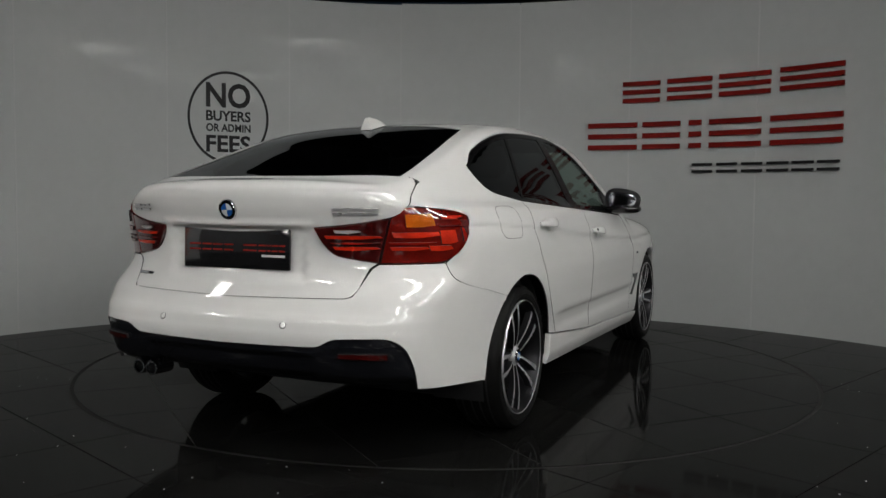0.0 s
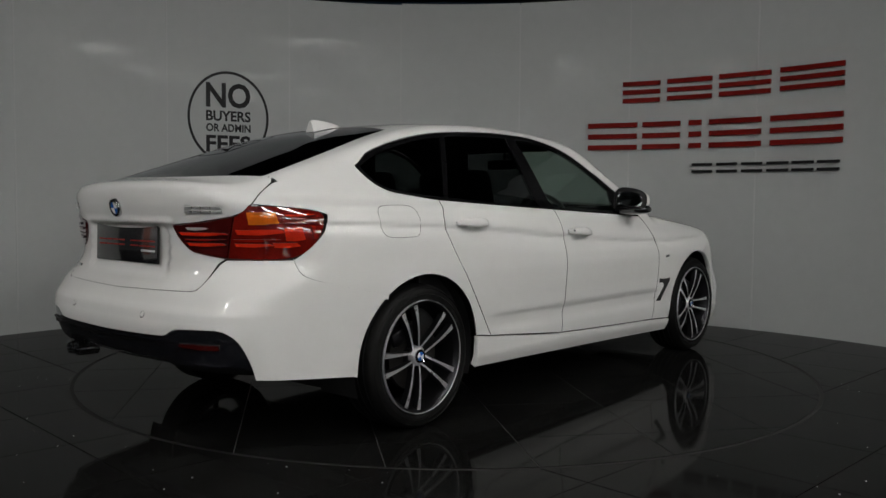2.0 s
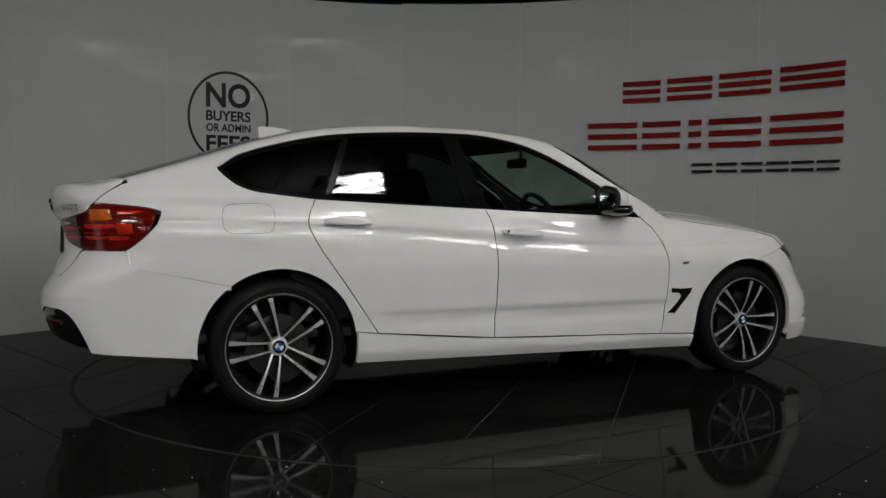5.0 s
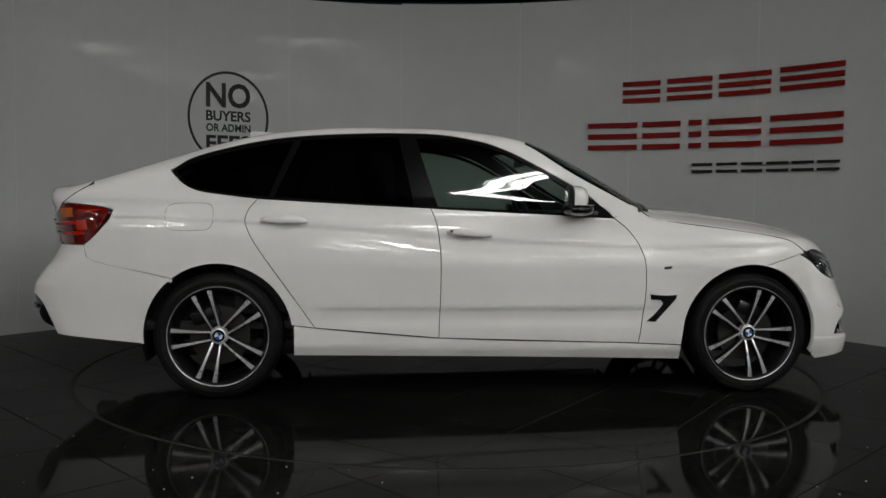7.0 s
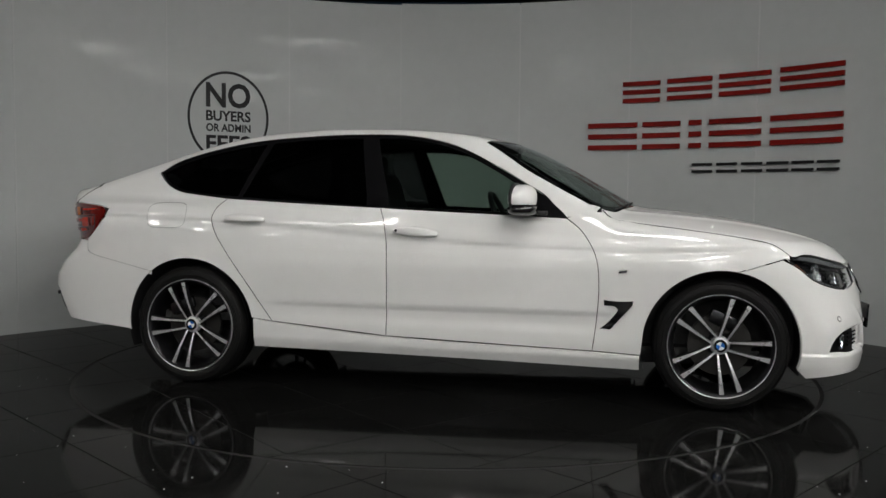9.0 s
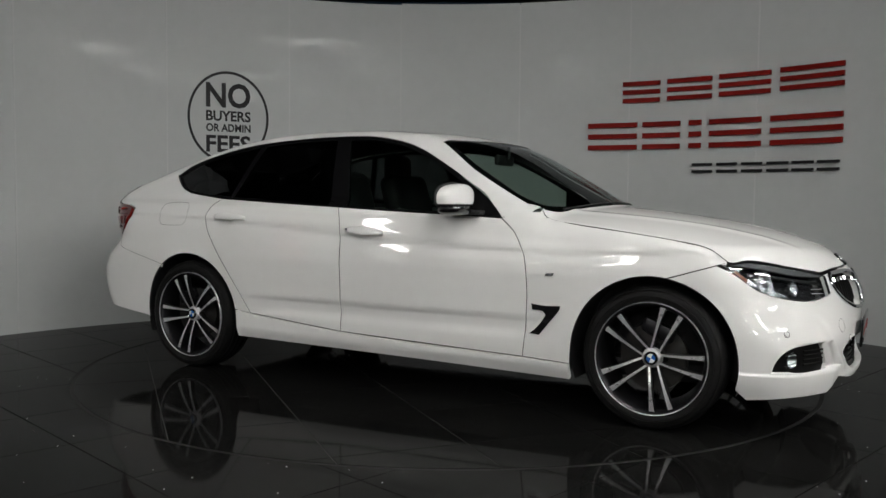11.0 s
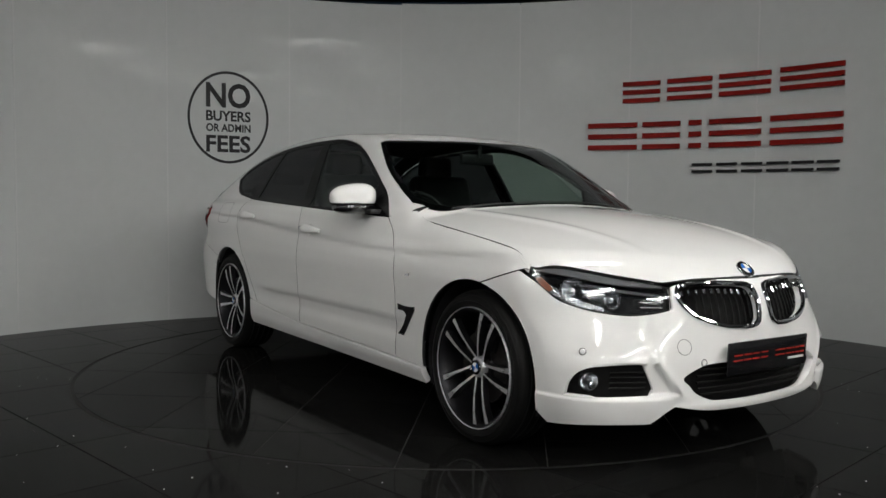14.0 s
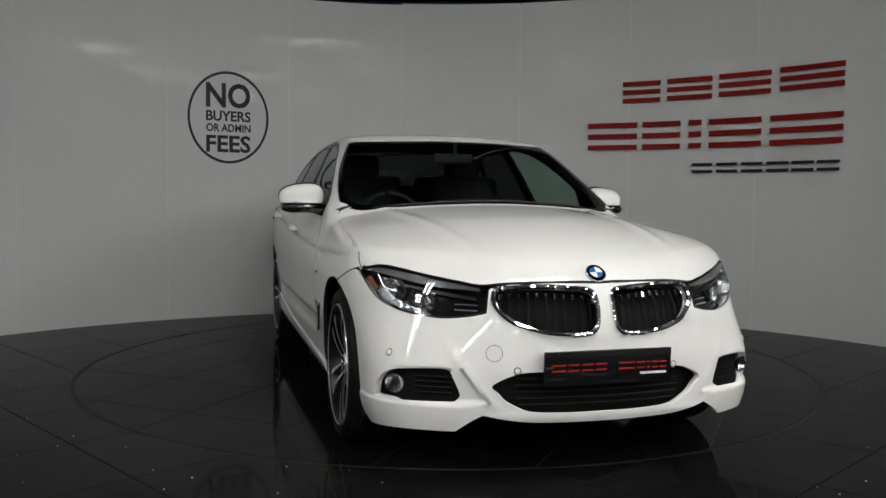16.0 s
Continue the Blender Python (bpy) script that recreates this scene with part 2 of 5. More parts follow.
def clip_disc(poly, r, inside):
    s = 1 if inside else -1
    keep = lambda p: s * (r - math.hypot(*p))

    def cut(p, q):
        lo, hi = 0.0, 1.0
        for _ in range(30):
            m = (lo + hi) / 2
            v = keep((p[0] + (q[0] - p[0]) * m, p[1] + (q[1] - p[1]) * m))
            if (v >= 0) == (keep(p) >= 0):
                lo = m
            else:
                hi = m
        return (p[0] + (q[0] - p[0]) * lo, p[1] + (q[1] - p[1]) * lo)

    out = []
    raw = clip(poly, keep, cut)
    for p, q in zip(raw, raw[1:] + raw[:1]):
        out.append(p)
        on_rim = abs(math.hypot(*p) - r) < 1e-5 and abs(math.hypot(*q) - r) < 1e-5
        length = math.dist(p, q)
        if on_rim and length > .03:
            a, b = math.atan2(p[1], p[0]), math.atan2(q[1], q[0])
            turn = (b - a + math.pi) % (2 * math.pi) - math.pi
            k = int(length / .025) + 1
            out += [(r * math.cos(a + turn * i / k), r * math.sin(a + turn * i / k)) for i in range(1, k)]
    return out


def tidy(poly, dy=0.0):
    out = []
    for p in poly:
        if not out or math.dist(p, out[-1]) > 1e-4:
            out.append(p)
    if len(out) > 1 and math.dist(out[0], out[-1]) < 1e-4:
        out.pop()
    # drop points along straight edges
    kept = []
    for i, p in enumerate(out):
        a, b = out[i - 1], out[(i + 1) % len(out)]
        if abs((p[0] - a[0]) * (b[1] - a[1]) - (p[1] - a[1]) * (b[0] - a[0])) > 2e-6:
            kept.append((p[0], p[1] + dy))
    return kept if len(kept) >= 3 else None


def annulus(r0, r1, z, seg=160):
    """A flat ring at height z."""
    verts = [(r * math.cos(a), r * math.sin(a), z) for a in np.linspace(0, 2 * math.pi, seg, endpoint=False) for r in (r0, r1)]
    faces = [(2 * i, 2 * i + 1, (2 * i + 3) % (2 * seg), (2 * i + 2) % (2 * seg)) for i in range(seg)]
    return verts, faces


def wall_point(angle, out=0.0, z=0.0):
    a = radians(angle)
    return Vector((WALL_C[0] + (WALL_R - out) * math.cos(a), WALL_C[1] + (WALL_R - out) * math.sin(a), z))


def build_floor():
    bed = mesh_object("floor", [(-11, -23, -.0045), (11, -23, -.0045), (11, 7, -.0045), (-11, 7, -.0045), (-11, -23, -.2), (11, -23, -.2), (11, 7, -.2), (-11, 7, -.2)],
                      [(0, 1, 2, 3), (7, 6, 5, 4), (0, 4, 5, 1), (1, 5, 6, 2), (2, 6, 7, 3), (3, 7, 4, 0)], GROUT, smooth=False)
    tagged(bed, "polished black stone tile floor with fine pale joints", "floor", kind="structure")
    for k, (x0, y0, x1, y1) in enumerate(((-8.95, -22, 8.95, -6.3), (-8.95, -6.3, -4.75, 6), (4.75, -6.3, 8.95, 6))):
        far = part("floor_far", box((x1 - x0, y1 - y0, .002), ((x0 + x1) / 2, (y0 + y1) / 2, -.0035)), TILE, None, smooth=False)
        tagged(far, "polished black hall floor", "floor", kind="structure")
    return bed


def build_turntable():
    disc = mesh_object("turntable", *annulus(0.0005, RING_R - .0125, -.0020), GROUT, smooth=False)
    tagged(disc, "round car turntable tiled in polished black stone", "turntable")
    disc.location = (0, RING_Y, 0)
    return disc


def build_wall():
    """Tall white gloss panels round a curve, with narrow joint strips between them."""
    root = mesh_object("wall_curved", *arc_sheet(8, 172, WALL_T + .012, .03, 0, WALL_H - .01), HALL_WALL)
    tagged(root, "curved white gloss panel wall round a car turntable", "wall", kind="structure")
    seams = [172, 157.5, 142.2, 124.85, 109.5, 94.85, 79.05, 64.7, 49.05, 33.5, 18, 8]
    for a, b in zip(seams, seams[1:]):
        edge = .06
        v, f = arc_sheet(b + edge, a - edge, .0, WALL_T - .008, 0, WALL_H + (.012 if a == 94.85 or a == 79.05 else 0.0))
        mesh_object("panel", v, f, WALL_PANEL, root)
    for a in seams[1:-1]:
        v, f = arc_sheet(a - .085, a + .085, -.003, .02, 0, WALL_H - .004, 2)
        mesh_object("joint_strip", v, f, SEAM, root)


def arc_sheet(a0, a1, near, far, z0, z1, n=0):
    """A bent slab between two angles; near and far are measured outward from the wall's face."""
    n = n or max(2, int(abs(a1 - a0) / 1.2))
    verts, faces = [], []
    for a in np.linspace(a0, a1, n + 1):
        for out, z in ((-near, z0), (-near, z1), (-far, z1), (-far, z0)):
            verts.append(tuple(wall_point(a, out, z)))
    for i in range(n):
        for k in range(4):
            faces.append((4 * i + k, 4 * i + (k + 1) % 4, 4 * i + 4 + (k + 1) % 4, 4 * i + 4 + k))
    faces += [(0, 3, 2, 1), (4 * n, 4 * n + 1, 4 * n + 2, 4 * n + 3)]
    return verts, faces


def sign_bar(a0, z0, a1, z1, mat, parent, name="bar", stand=.004, thick=.022):
    """A flat bar mounted on the wall between two corners given as angle and height."""
    n = 4
    verts, faces = [], []
    for a in np.linspace(a0, a1, n + 1):
        for out, z in ((stand, z0), (stand, z1), (stand + thick, z1), (stand + thick, z0)):
            verts.append(tuple(wall_point(a, out, z)))
    for i in range(n):
        for k in range(4):
            faces.append((4 * i + k, 4 * i + (k + 1) % 4, 4 * i + 4 + (k + 1) % 4, 4 * i + 4 + k))
    faces += [(0, 3, 2, 1), (4 * n, 4 * n + 1, 4 * n + 2, 4 * n + 3)]
    return mesh_object(name, verts, faces, mat, parent, smooth=False)


def build_wall_lettering():
    """The dealer's raised sign as plain bars in its colours."""
    root = new("wall_sign")
    root.location = (0, 0, 0)
    tagged(root, "raised sign of red and black bars on the white wall", "sign")
    for a0, a1 in ((65.5, 60.8), (59.9, 54.4), (53.5, 47.4), (46.3, 39.1)):
        k = (a0 - 39.1) / 27 * .03
        for z in (2.0 - k, 2.075 - k, 2.150 - k):
            sign_bar(a0, z, a1, z + .040, RED_SIGN, root)
    for a0, a1 in ((69.9, 63.6), (62.9, 58.2), (57.1, 55.6), (54.6, 48.4), (47.3, 39.1)):
        for z in (1.550, 1.650, 1.750):
            sign_bar(a0, z, a1, z + .045, RED_SIGN, root)
    for a0 in (56.6, 53.6, 50.6, 47.6, 44.7, 41.8):
        sign_bar(a0, 1.335, a0 - 2.45, 1.358, BLACK_SIGN, root)
        sign_bar(a0, 1.395, a0 - 2.45, 1.418, BLACK_SIGN, root)
    return root


def text_mesh(text, size, depth=.0):
    cu = bpy.data.curves.new("text", "FONT")
    cu.body, cu.size, cu.align_x, cu.extrude = text, size, "CENTER", depth
    cu.resolution_u = 3
    cu.offset = .028
    ob = bpy.data.objects.new("text", cu)
    me = bpy.data.meshes.new_from_object(ob)
    bpy.data.objects.remove(ob)
    bpy.data.curves.remove(cu)
    return me


def build_round_sign():
    """Black vinyl roundel with four lines of words, bent to the wall."""
    ca, cz, r = 117.3, 1.805, .414
    root = new("round_sign")
    root.location = (0, 0, 0)
    tagged(root, "round black vinyl no fees notice on the white wall", "sign")

    def bend(x, z, out=.004):
        return wall_point(ca - math.degrees(x / WALL_R), out, cz + z)
    verts, faces, seg = [], [], 96
    for i in range(seg):
        a = 2 * math.pi * i / seg
        for rr in (r, r - .024):
            verts.append(tuple(bend(rr * .88 * math.cos(a), rr * math.sin(a))))
            verts.append(tuple(bend(rr * .88 * math.cos(a), rr * math.sin(a), .001)))
    for i in range(seg):
        b, c = 4 * i, 4 * ((i + 1) % seg)
        faces += [(b, c, c + 2, b + 2), (b, b + 1, c + 1, c), (b + 2, c + 2, c + 3, b + 3)]
    mesh_object("ring", verts, faces, BLACK_SIGN, root, smooth=False)
    for text, width, height, z in (("NO", .40, .225, .085), ("BUYERS", .40, .095, -.035), ("OR ADMIN", .40, .072, -.130), ("FEES", .40, .155, -.315)):
        me = text_mesh(text, 1.0, .01)
        co = np.array([tuple(v.co) for v in me.vertices])
        lo, hi = co.min(0), co.max(0)
        for v in me.vertices:
            u, w = (v.co.x - lo[0]) / (hi[0] - lo[0]) - .5, (v.co.y - lo[1]) / (hi[1] - lo[1])
            v.co = bend(u * width, z + w * height, .0035 if v.co.z > 0 else .001)
        me.materials.append(BLACK_SIGN)
        ob = new("lettering", me)
        ob.parent = root


def build_hall():
    """Dark shell round the turntable area, and the boards above the panels."""
    for name, size, at, mat in (("wall_rear", (18.3, .2, 3.75), (0, 6.1, 1.875), BLUE_BOARD), ("wall_behind", (18.3, .2, 3.75), (0, -22.1, 1.875), HALL_WALL),
                                ("wall_west", (.2, 28, 3.75), (-9.05, -8, 1.875), HALL_WALL), ("wall_east", (.2, 28, 3.75), (9.05, -8, 1.875), HALL_WALL)):
        w = part(name, box(size, at), mat, None, smooth=False)
        tagged(w, "plain dark hall wall", "wall", kind="structure")
    c = part("ceiling", box((18.3, 28.4, .15), (0, -8, 3.825)), CEILING, None, smooth=False)
    tagged(c, "dark hall ceiling", "ceiling", kind="structure")


def build_reflected_board():
    """An unseen salmon and white board, added for the car's rear to mirror."""
    root = new("banner_stand")
    tagged(root, "tall white and salmon board on a foot, added for its reflection", "banner")
    part("foot", box((.85, .22, .06), (0, 0, .03), .02), BLACK_PLASTIC, root)
    part("pole", tube(.012, 2.0, (0, .03, 1.06)), CHROME, root)
    part("sheet", box((.85, .006, 1.95), (0, 0, 1.05), .002), WHITE_ENAMEL, root, "white printed sheet")
    part("print", box((.34, .004, 1.6), (.2, -.006, 1.1), .001), SALMON_BOARD, root, "salmon print")
    root.matrix_basis = pose(-4.6, -2.3, 0, 0, 0, 70)


def build_floor_debris():
    """Pale crumbs of dust and grit scattered on the black tiles."""
    rng = random.Random(7)
    verts, faces = [], []
    for _ in range(170):
        x, y = rng.uniform(-3.2, 3.4), rng.uniform(-3.1, -.4)
        if math.hypot(x, y - RING_Y) < RING_R + .03 or math.hypot(x - WALL_C[0], y - WALL_C[1]) > WALL_R - .15:
            continue
        r, k = rng.uniform(.0012, .0034), len(verts)
        for i in range(4):
            a = i * math.pi / 2 + rng.uniform(-.5, .5)
            verts.append((x + r * 1.3 * math.cos(a), y + r * math.sin(a), .0004))
        verts.append((x, y, .0004 + r * .9))
        faces += [(k + i, k + (i + 1) % 4, k + 4) for i in range(4)]
    ob = mesh_object("floor_debris", verts, faces, WHITE_ENAMEL, smooth=False)
    tagged(ob, "pale crumbs of dust on the black floor", "dust", kind="stuff")


def build_ceiling_lights():
    """Twin-tube fluorescent battens along the hall, a few of them added only as fill."""
    first = None
    for x, y, turn in LIGHTS:
        at = pose(x, y, 3.66, 0, 0, turn)
        if first is None:
            first = new("ceiling_light")
            tagged(first, "white twin fluorescent batten hung under the ceiling", "ceiling light", group="ceiling battens")
            part("housing", box((1.5, .26, .06), (0, 0, .06), .01), HOUSING, first)
            for s in (-1, 1):
                part("tube", tube(.042, 1.46, (0, s * .080, -.012), "x", seg=10), GLOW, first)
                part("end_cap", box((.03, .24, .07), (s * .745, 0, .0), .006), HOUSING, first)
            first.matrix_basis = at
        else:
            copy_thing(first, at)


# x, y, turn
# The third to fifth and last two are unseen, added to brighten wall and car.
LIGHTS = [(1.0, -3.1, 45), (4.0, -2.4, 45), (-2.6, -4.9, 45), (3.5, -6, 45), (5.6, -4.2, 45), (-6.4, -9, 45), (1.1, -9, 45), (6.4, -9, 45), (-4, -6, 45), (1, -6, 45), (6, -6, 45), (-1.4, -9, 45), (3.6, -9, 45), (-4, -12, 45), (1, -12, 45), (6, -12, 45),
          (-1.4, -15, 45), (3.6, -15, 45), (-4, -18, 45), (1, -18, 45), (6, -18, 45), (-5.6, -3.6, 45), (-6.6, -6.8, 45)]

build_floor()
build_wall()
build_hall()
build_wall_lettering()
build_round_sign()
build_ceiling_lights()
build_reflected_board()
build_floor_debris()
turntable = build_turntable()


# ---- the car's body as one smooth solid: x forward from the front axle, y to its left, z up ----
def curve(*knots, soft=.02):
    """A smooth curve near (position, value) knots, as a function; soft is the length over which its bends are eased."""
    xs, ys = np.array(sorted(knots), float).T
    h, d = np.diff(xs), np.diff(ys) / np.diff(xs)
    m = np.concatenate([[d[0]], np.where(d[:-1] * d[1:] > 0, 2 * d[:-1] * d[1:] / (d[:-1] + d[1:] + 1e-12), 0), [d[-1]]])
    g = np.linspace(xs[0], xs[-1], 3000)
    i = np.clip(np.searchsorted(xs, g) - 1, 0, len(h) - 1)
    s = (g - xs[i]) / h[i]
    v = (ys[i] * (2 * s**3 - 3 * s**2 + 1) + ys[i + 1] * (3 * s**2 - 2 * s**3)
         + h[i] * (m[i] * (s**3 - 2 * s**2 + s) + m[i + 1] * (s**3 - s**2)))
    step = g[1] - g[0]
    k = int(3 * soft / step) + 1
    bell = np.exp(-.5 * (np.arange(-k, k + 1) * step / soft) ** 2)
    ends = np.arange(1, k + 1)
    wide = np.concatenate([v[0] - (v[1] - v[0]) * ends[::-1], v, v[-1] + (v[-1] - v[-2]) * ends])
    v = np.convolve(wide, bell / bell.sum(), "valid")
    return lambda p: np.interp(p, g, v)


side_profile = curve((.10, .80), (.20, .845), (.26, .868), (.34, .883), (.43, .888), (.50, .893), (.58, .8995), (.65, .9045), (.71, .9075), (.77, .9025), (.82, .8915), (.852, .8840),
                     (.872, .8865), (.893, .8840), (.95, .868), (1.0, .850), (1.035, .818), (1.06, .792), (1.12, .764), (1.25, .706),
                     (1.43, .612), (1.55, .53), soft=.006)
# the undercut along the foot of the doors
door_crease = curve((.30, 0), (.37, -.001), (.43, -.0085), (.47, -.0070), (.486, -.0005), (.50, .0025), (.53, .0015), (.58, 0), (.70, 0), soft=.005)
side_taper = curve((-4.3, -.34), (-3.95, -.158), (-3.8, -.112), (-3.6, -.070), (-3.4, -.042), (-3.1, -.014), (-2.8, -.004), (-2.2, 0), (-1.5, .001), (-.7, 0),
                   (-.2, -.002), (.1, -.012), (.3, -.034), (.45, -.065), (.65, -.13), (.9, -.25), soft=.09)
nose_line = curve((.05, .76), (.14, .79), (.22, .825), (.3, .838), (.45, .838), (.55, .835), (.62, .825), (.68, .805), (.74, .775), (.80, .735), (1.0, .60), soft=.02)
tail_line = curve((.1, -3.75), (.25, -3.88), (.35, -3.95), (.45, -4.0), (.54, -4.015), (.60, -4.0), (.68, -3.955), (.76, -3.925), (.86, -3.918), (.95, -3.93),
                  (1.04, -3.955), (1.10, -3.96), (1.14, -3.94), (1.3, -3.8), soft=.010)
hood_line = curve((-1.2, 1.10), (-.65, 1.062), (-.4, 1.042), (-.1, 1.012), (.15, .978), (.35, .938), (.5, .898), (.62, .853), (.72, .803), (.85, .70), (1.1, .4), soft=.05)
roof_line = curve((-4.2, 1.06), (-3.95, 1.130), (-3.85, 1.141), (-3.765, 1.150), (-3.70, 1.167), (-3.60, 1.197), (-3.5, 1.2275), (-3.24, 1.308), (-2.93, 1.403), (-2.68, 1.457), (-2.43, 1.487), (-2.1, 1.502),
                  (-1.8, 1.499), (-1.5, 1.480), (-1.2, 1.44), (-.5, 1.28), soft=.022)
screen_line = curve((-2.2, 1.76), (-1.45, 1.482), (-1.3, 1.423), (-1.1, 1.325), (-.9, 1.215), (-.7, 1.100), (-.5, .98), (.5, .36), soft=.04)


def smax(a, b, k):
    return np.maximum(a, b) + np.maximum(k - np.abs(a - b), 0) ** 2 / (4 * k)


def top_height(x, y):
    y2 = y * y
    hood = hood_line(x) - .10 * y2 - .05 * y2 * y2
    roof = roof_line(x) - .055 * y2 - .10 * y2 * y2
    screen = screen_line(x - .20 + .42 * y2)
    return smax(hood, -smax(-screen, -roof, .05), .02)


def solid(p):
    """Negative inside the car's outer skin, positive outside."""
    x, y, z = p[..., 0], np.abs(p[..., 1]), p[..., 2]
    y2 = np.minimum(y, .95) ** 2
    low = np.clip((.66 - z) / .26, 0, 1)
    high = np.clip((z - .66) / .16, 0, 1)
    low, high = low * low * (3 - 2 * low), high * high * (3 - 2 * high)
    # the upper crease along the doors falls gently towards the front
    zs = z + (.078 * (x + 1.62)) * np.exp(-((z - .90) / .11) ** 2) * np.clip((.3 - x) / .8, 0, 1)
    doors = np.clip((-.40 - x) / .35, 0, 1) * np.clip((x + 2.52) / .30, 0, 1)
    doors = doors * doors * (3 - 2 * doors)
    side = y - side_profile(zs) - doors * door_crease(z) - side_taper(x) * np.where(x > 0, 1 - .45 * low, 1)
    front = x - nose_line(z) + (.46 - .20 * low) * y2 + (.13 + .06 * low) * y2 * y2
    rear = tail_line(z) + (.09 + .13 * high) * y2 + (.25 + .08 * high) * y2 * y2 - x
    body = smax(smax(side, front, .10), rear, .12)
    return smax(body, (z - top_height(x, y)) * .9, .055)


def skin(origin, way, reach):
    """Where rays from outside first meet the skin, and the skin's normals there."""
    o, w = np.asarray(origin, float), np.asarray(way, float)
    n = len(o)
    lo, hi = np.zeros(n), np.full(n, float(reach))
    found = np.zeros(n, bool)
    for k in np.linspace(0, reach, 90)[1:]:
        new_hit = ~found & (solid(o + k * w) < 0)
        hi[new_hit] = k
        found |= new_hit
        lo[~found] = k
    for _ in range(22):
        mid = (lo + hi) / 2
        inside = solid(o + mid[:, None] * w) < 0
        hi, lo = np.where(inside, mid, hi), np.where(inside, lo, mid)
    p = o + hi[:, None] * w
    e = 2e-3
    g = np.stack([solid(p + e * a) - solid(p - e * a) for a in np.eye(3)], -1)
    return p, g / np.linalg.norm(g, axis=1, keepdims=True), found


NOSE, TAIL = -.1, -3.05


def lift(domain, uv):
    """From a flat domain to the skin. right: x, z. top: x, y. front and rear: metres of turn about a point inside, z."""
    uv = np.asarray(uv, float)
    u, v, one = uv[:, 0], uv[:, 1], np.ones(len(uv))
    if domain == "right":
        o, w = np.stack([u, -1.3 * one, v], -1), np.stack([0 * one, one, 0 * one], -1)
        reach = 1.3
    elif domain == "top":
        o, w = np.stack([u, v, 1.8 * one], -1), np.stack([0 * one, 0 * one, -one], -1)
        reach = 1.5
    else:
        a, c, s = u / .8, NOSE if domain == "front" else TAIL, 1 if domain == "front" else -1
        d = np.stack([s * np.cos(a), np.sin(a), 0 * a], -1)
        o, w = np.array([c, 0, 0]) + 1.5 * d + np.stack([0 * a, 0 * a, v], -1), -d
        reach = 1.45
    return skin(o, w, reach)


# ---- panels: regions of the skin with their own edges ----
def outline(points, step=.02, closed=True):
    """A line through the points, rounded but for those marked with a third value."""
    n = len(points)
    p = np.array([q[:2] for q in points], float)
    sharp = [len(q) > 2 for q in points]
    out = []
    for i in range(n if closed else n - 1):
        a, b = p[i], p[(i + 1) % n]
        ta = (b - p[i - 1]) / 2 if not sharp[i] else (b - a)
        tb = (p[(i + 2) % n] - a) / 2 if not sharp[(i + 1) % n] else (b - a)
        length = np.linalg.norm(b - a)
        for t in (ta, tb):
            m = np.linalg.norm(t)
            if m > length:
                t *= length / m
        k = max(1, int(round(length / step)))
        for s in np.arange(k) / k:
            out.append(a * (2 * s**3 - 3 * s**2 + 1) + b * (3 * s**2 - 2 * s**3) + ta * (s**3 - 2 * s**2 + s) + tb * (s**3 - s**2))
    if not closed:
        out.append(p[-1])
    return np.array(out)


def within(p, poly):
    x, y = p[:, 0], p[:, 1]
    a, b = poly, np.roll(poly, -1, 0)
    res = np.zeros(len(p), bool)
    for (x1, y1), (x2, y2) in zip(a, b):
        if y1 != y2:
            res ^= ((y1 > y) != (y2 > y)) & (x < (x2 - x1) * (y - y1) / (y2 - y1) + x1)
    return res


def shrink(poly, by):
    a, b, c = np.roll(poly, 1, 0), poly, np.roll(poly, -1, 0)
    area = np.sum(poly[:, 0] * np.roll(poly[:, 1], -1) - np.roll(poly[:, 0], -1) * poly[:, 1])
    t = c - a
    t /= np.linalg.norm(t, axis=1, keepdims=True) + 1e-9
    nrm = np.stack([-t[:, 1], t[:, 0]], -1) * np.sign(area)
    return b + nrm * by


def both_sides(half, domain):
    """A whole outline from its half, which begins and ends on the car's middle line."""
    axis = 1 if domain == "top" else 0
    other = [tuple(-v if k == axis else v for k, v in enumerate(q[:2])) + tuple(q[2:]) for q in half[1:-1]][::-1]
    return list(half) + other


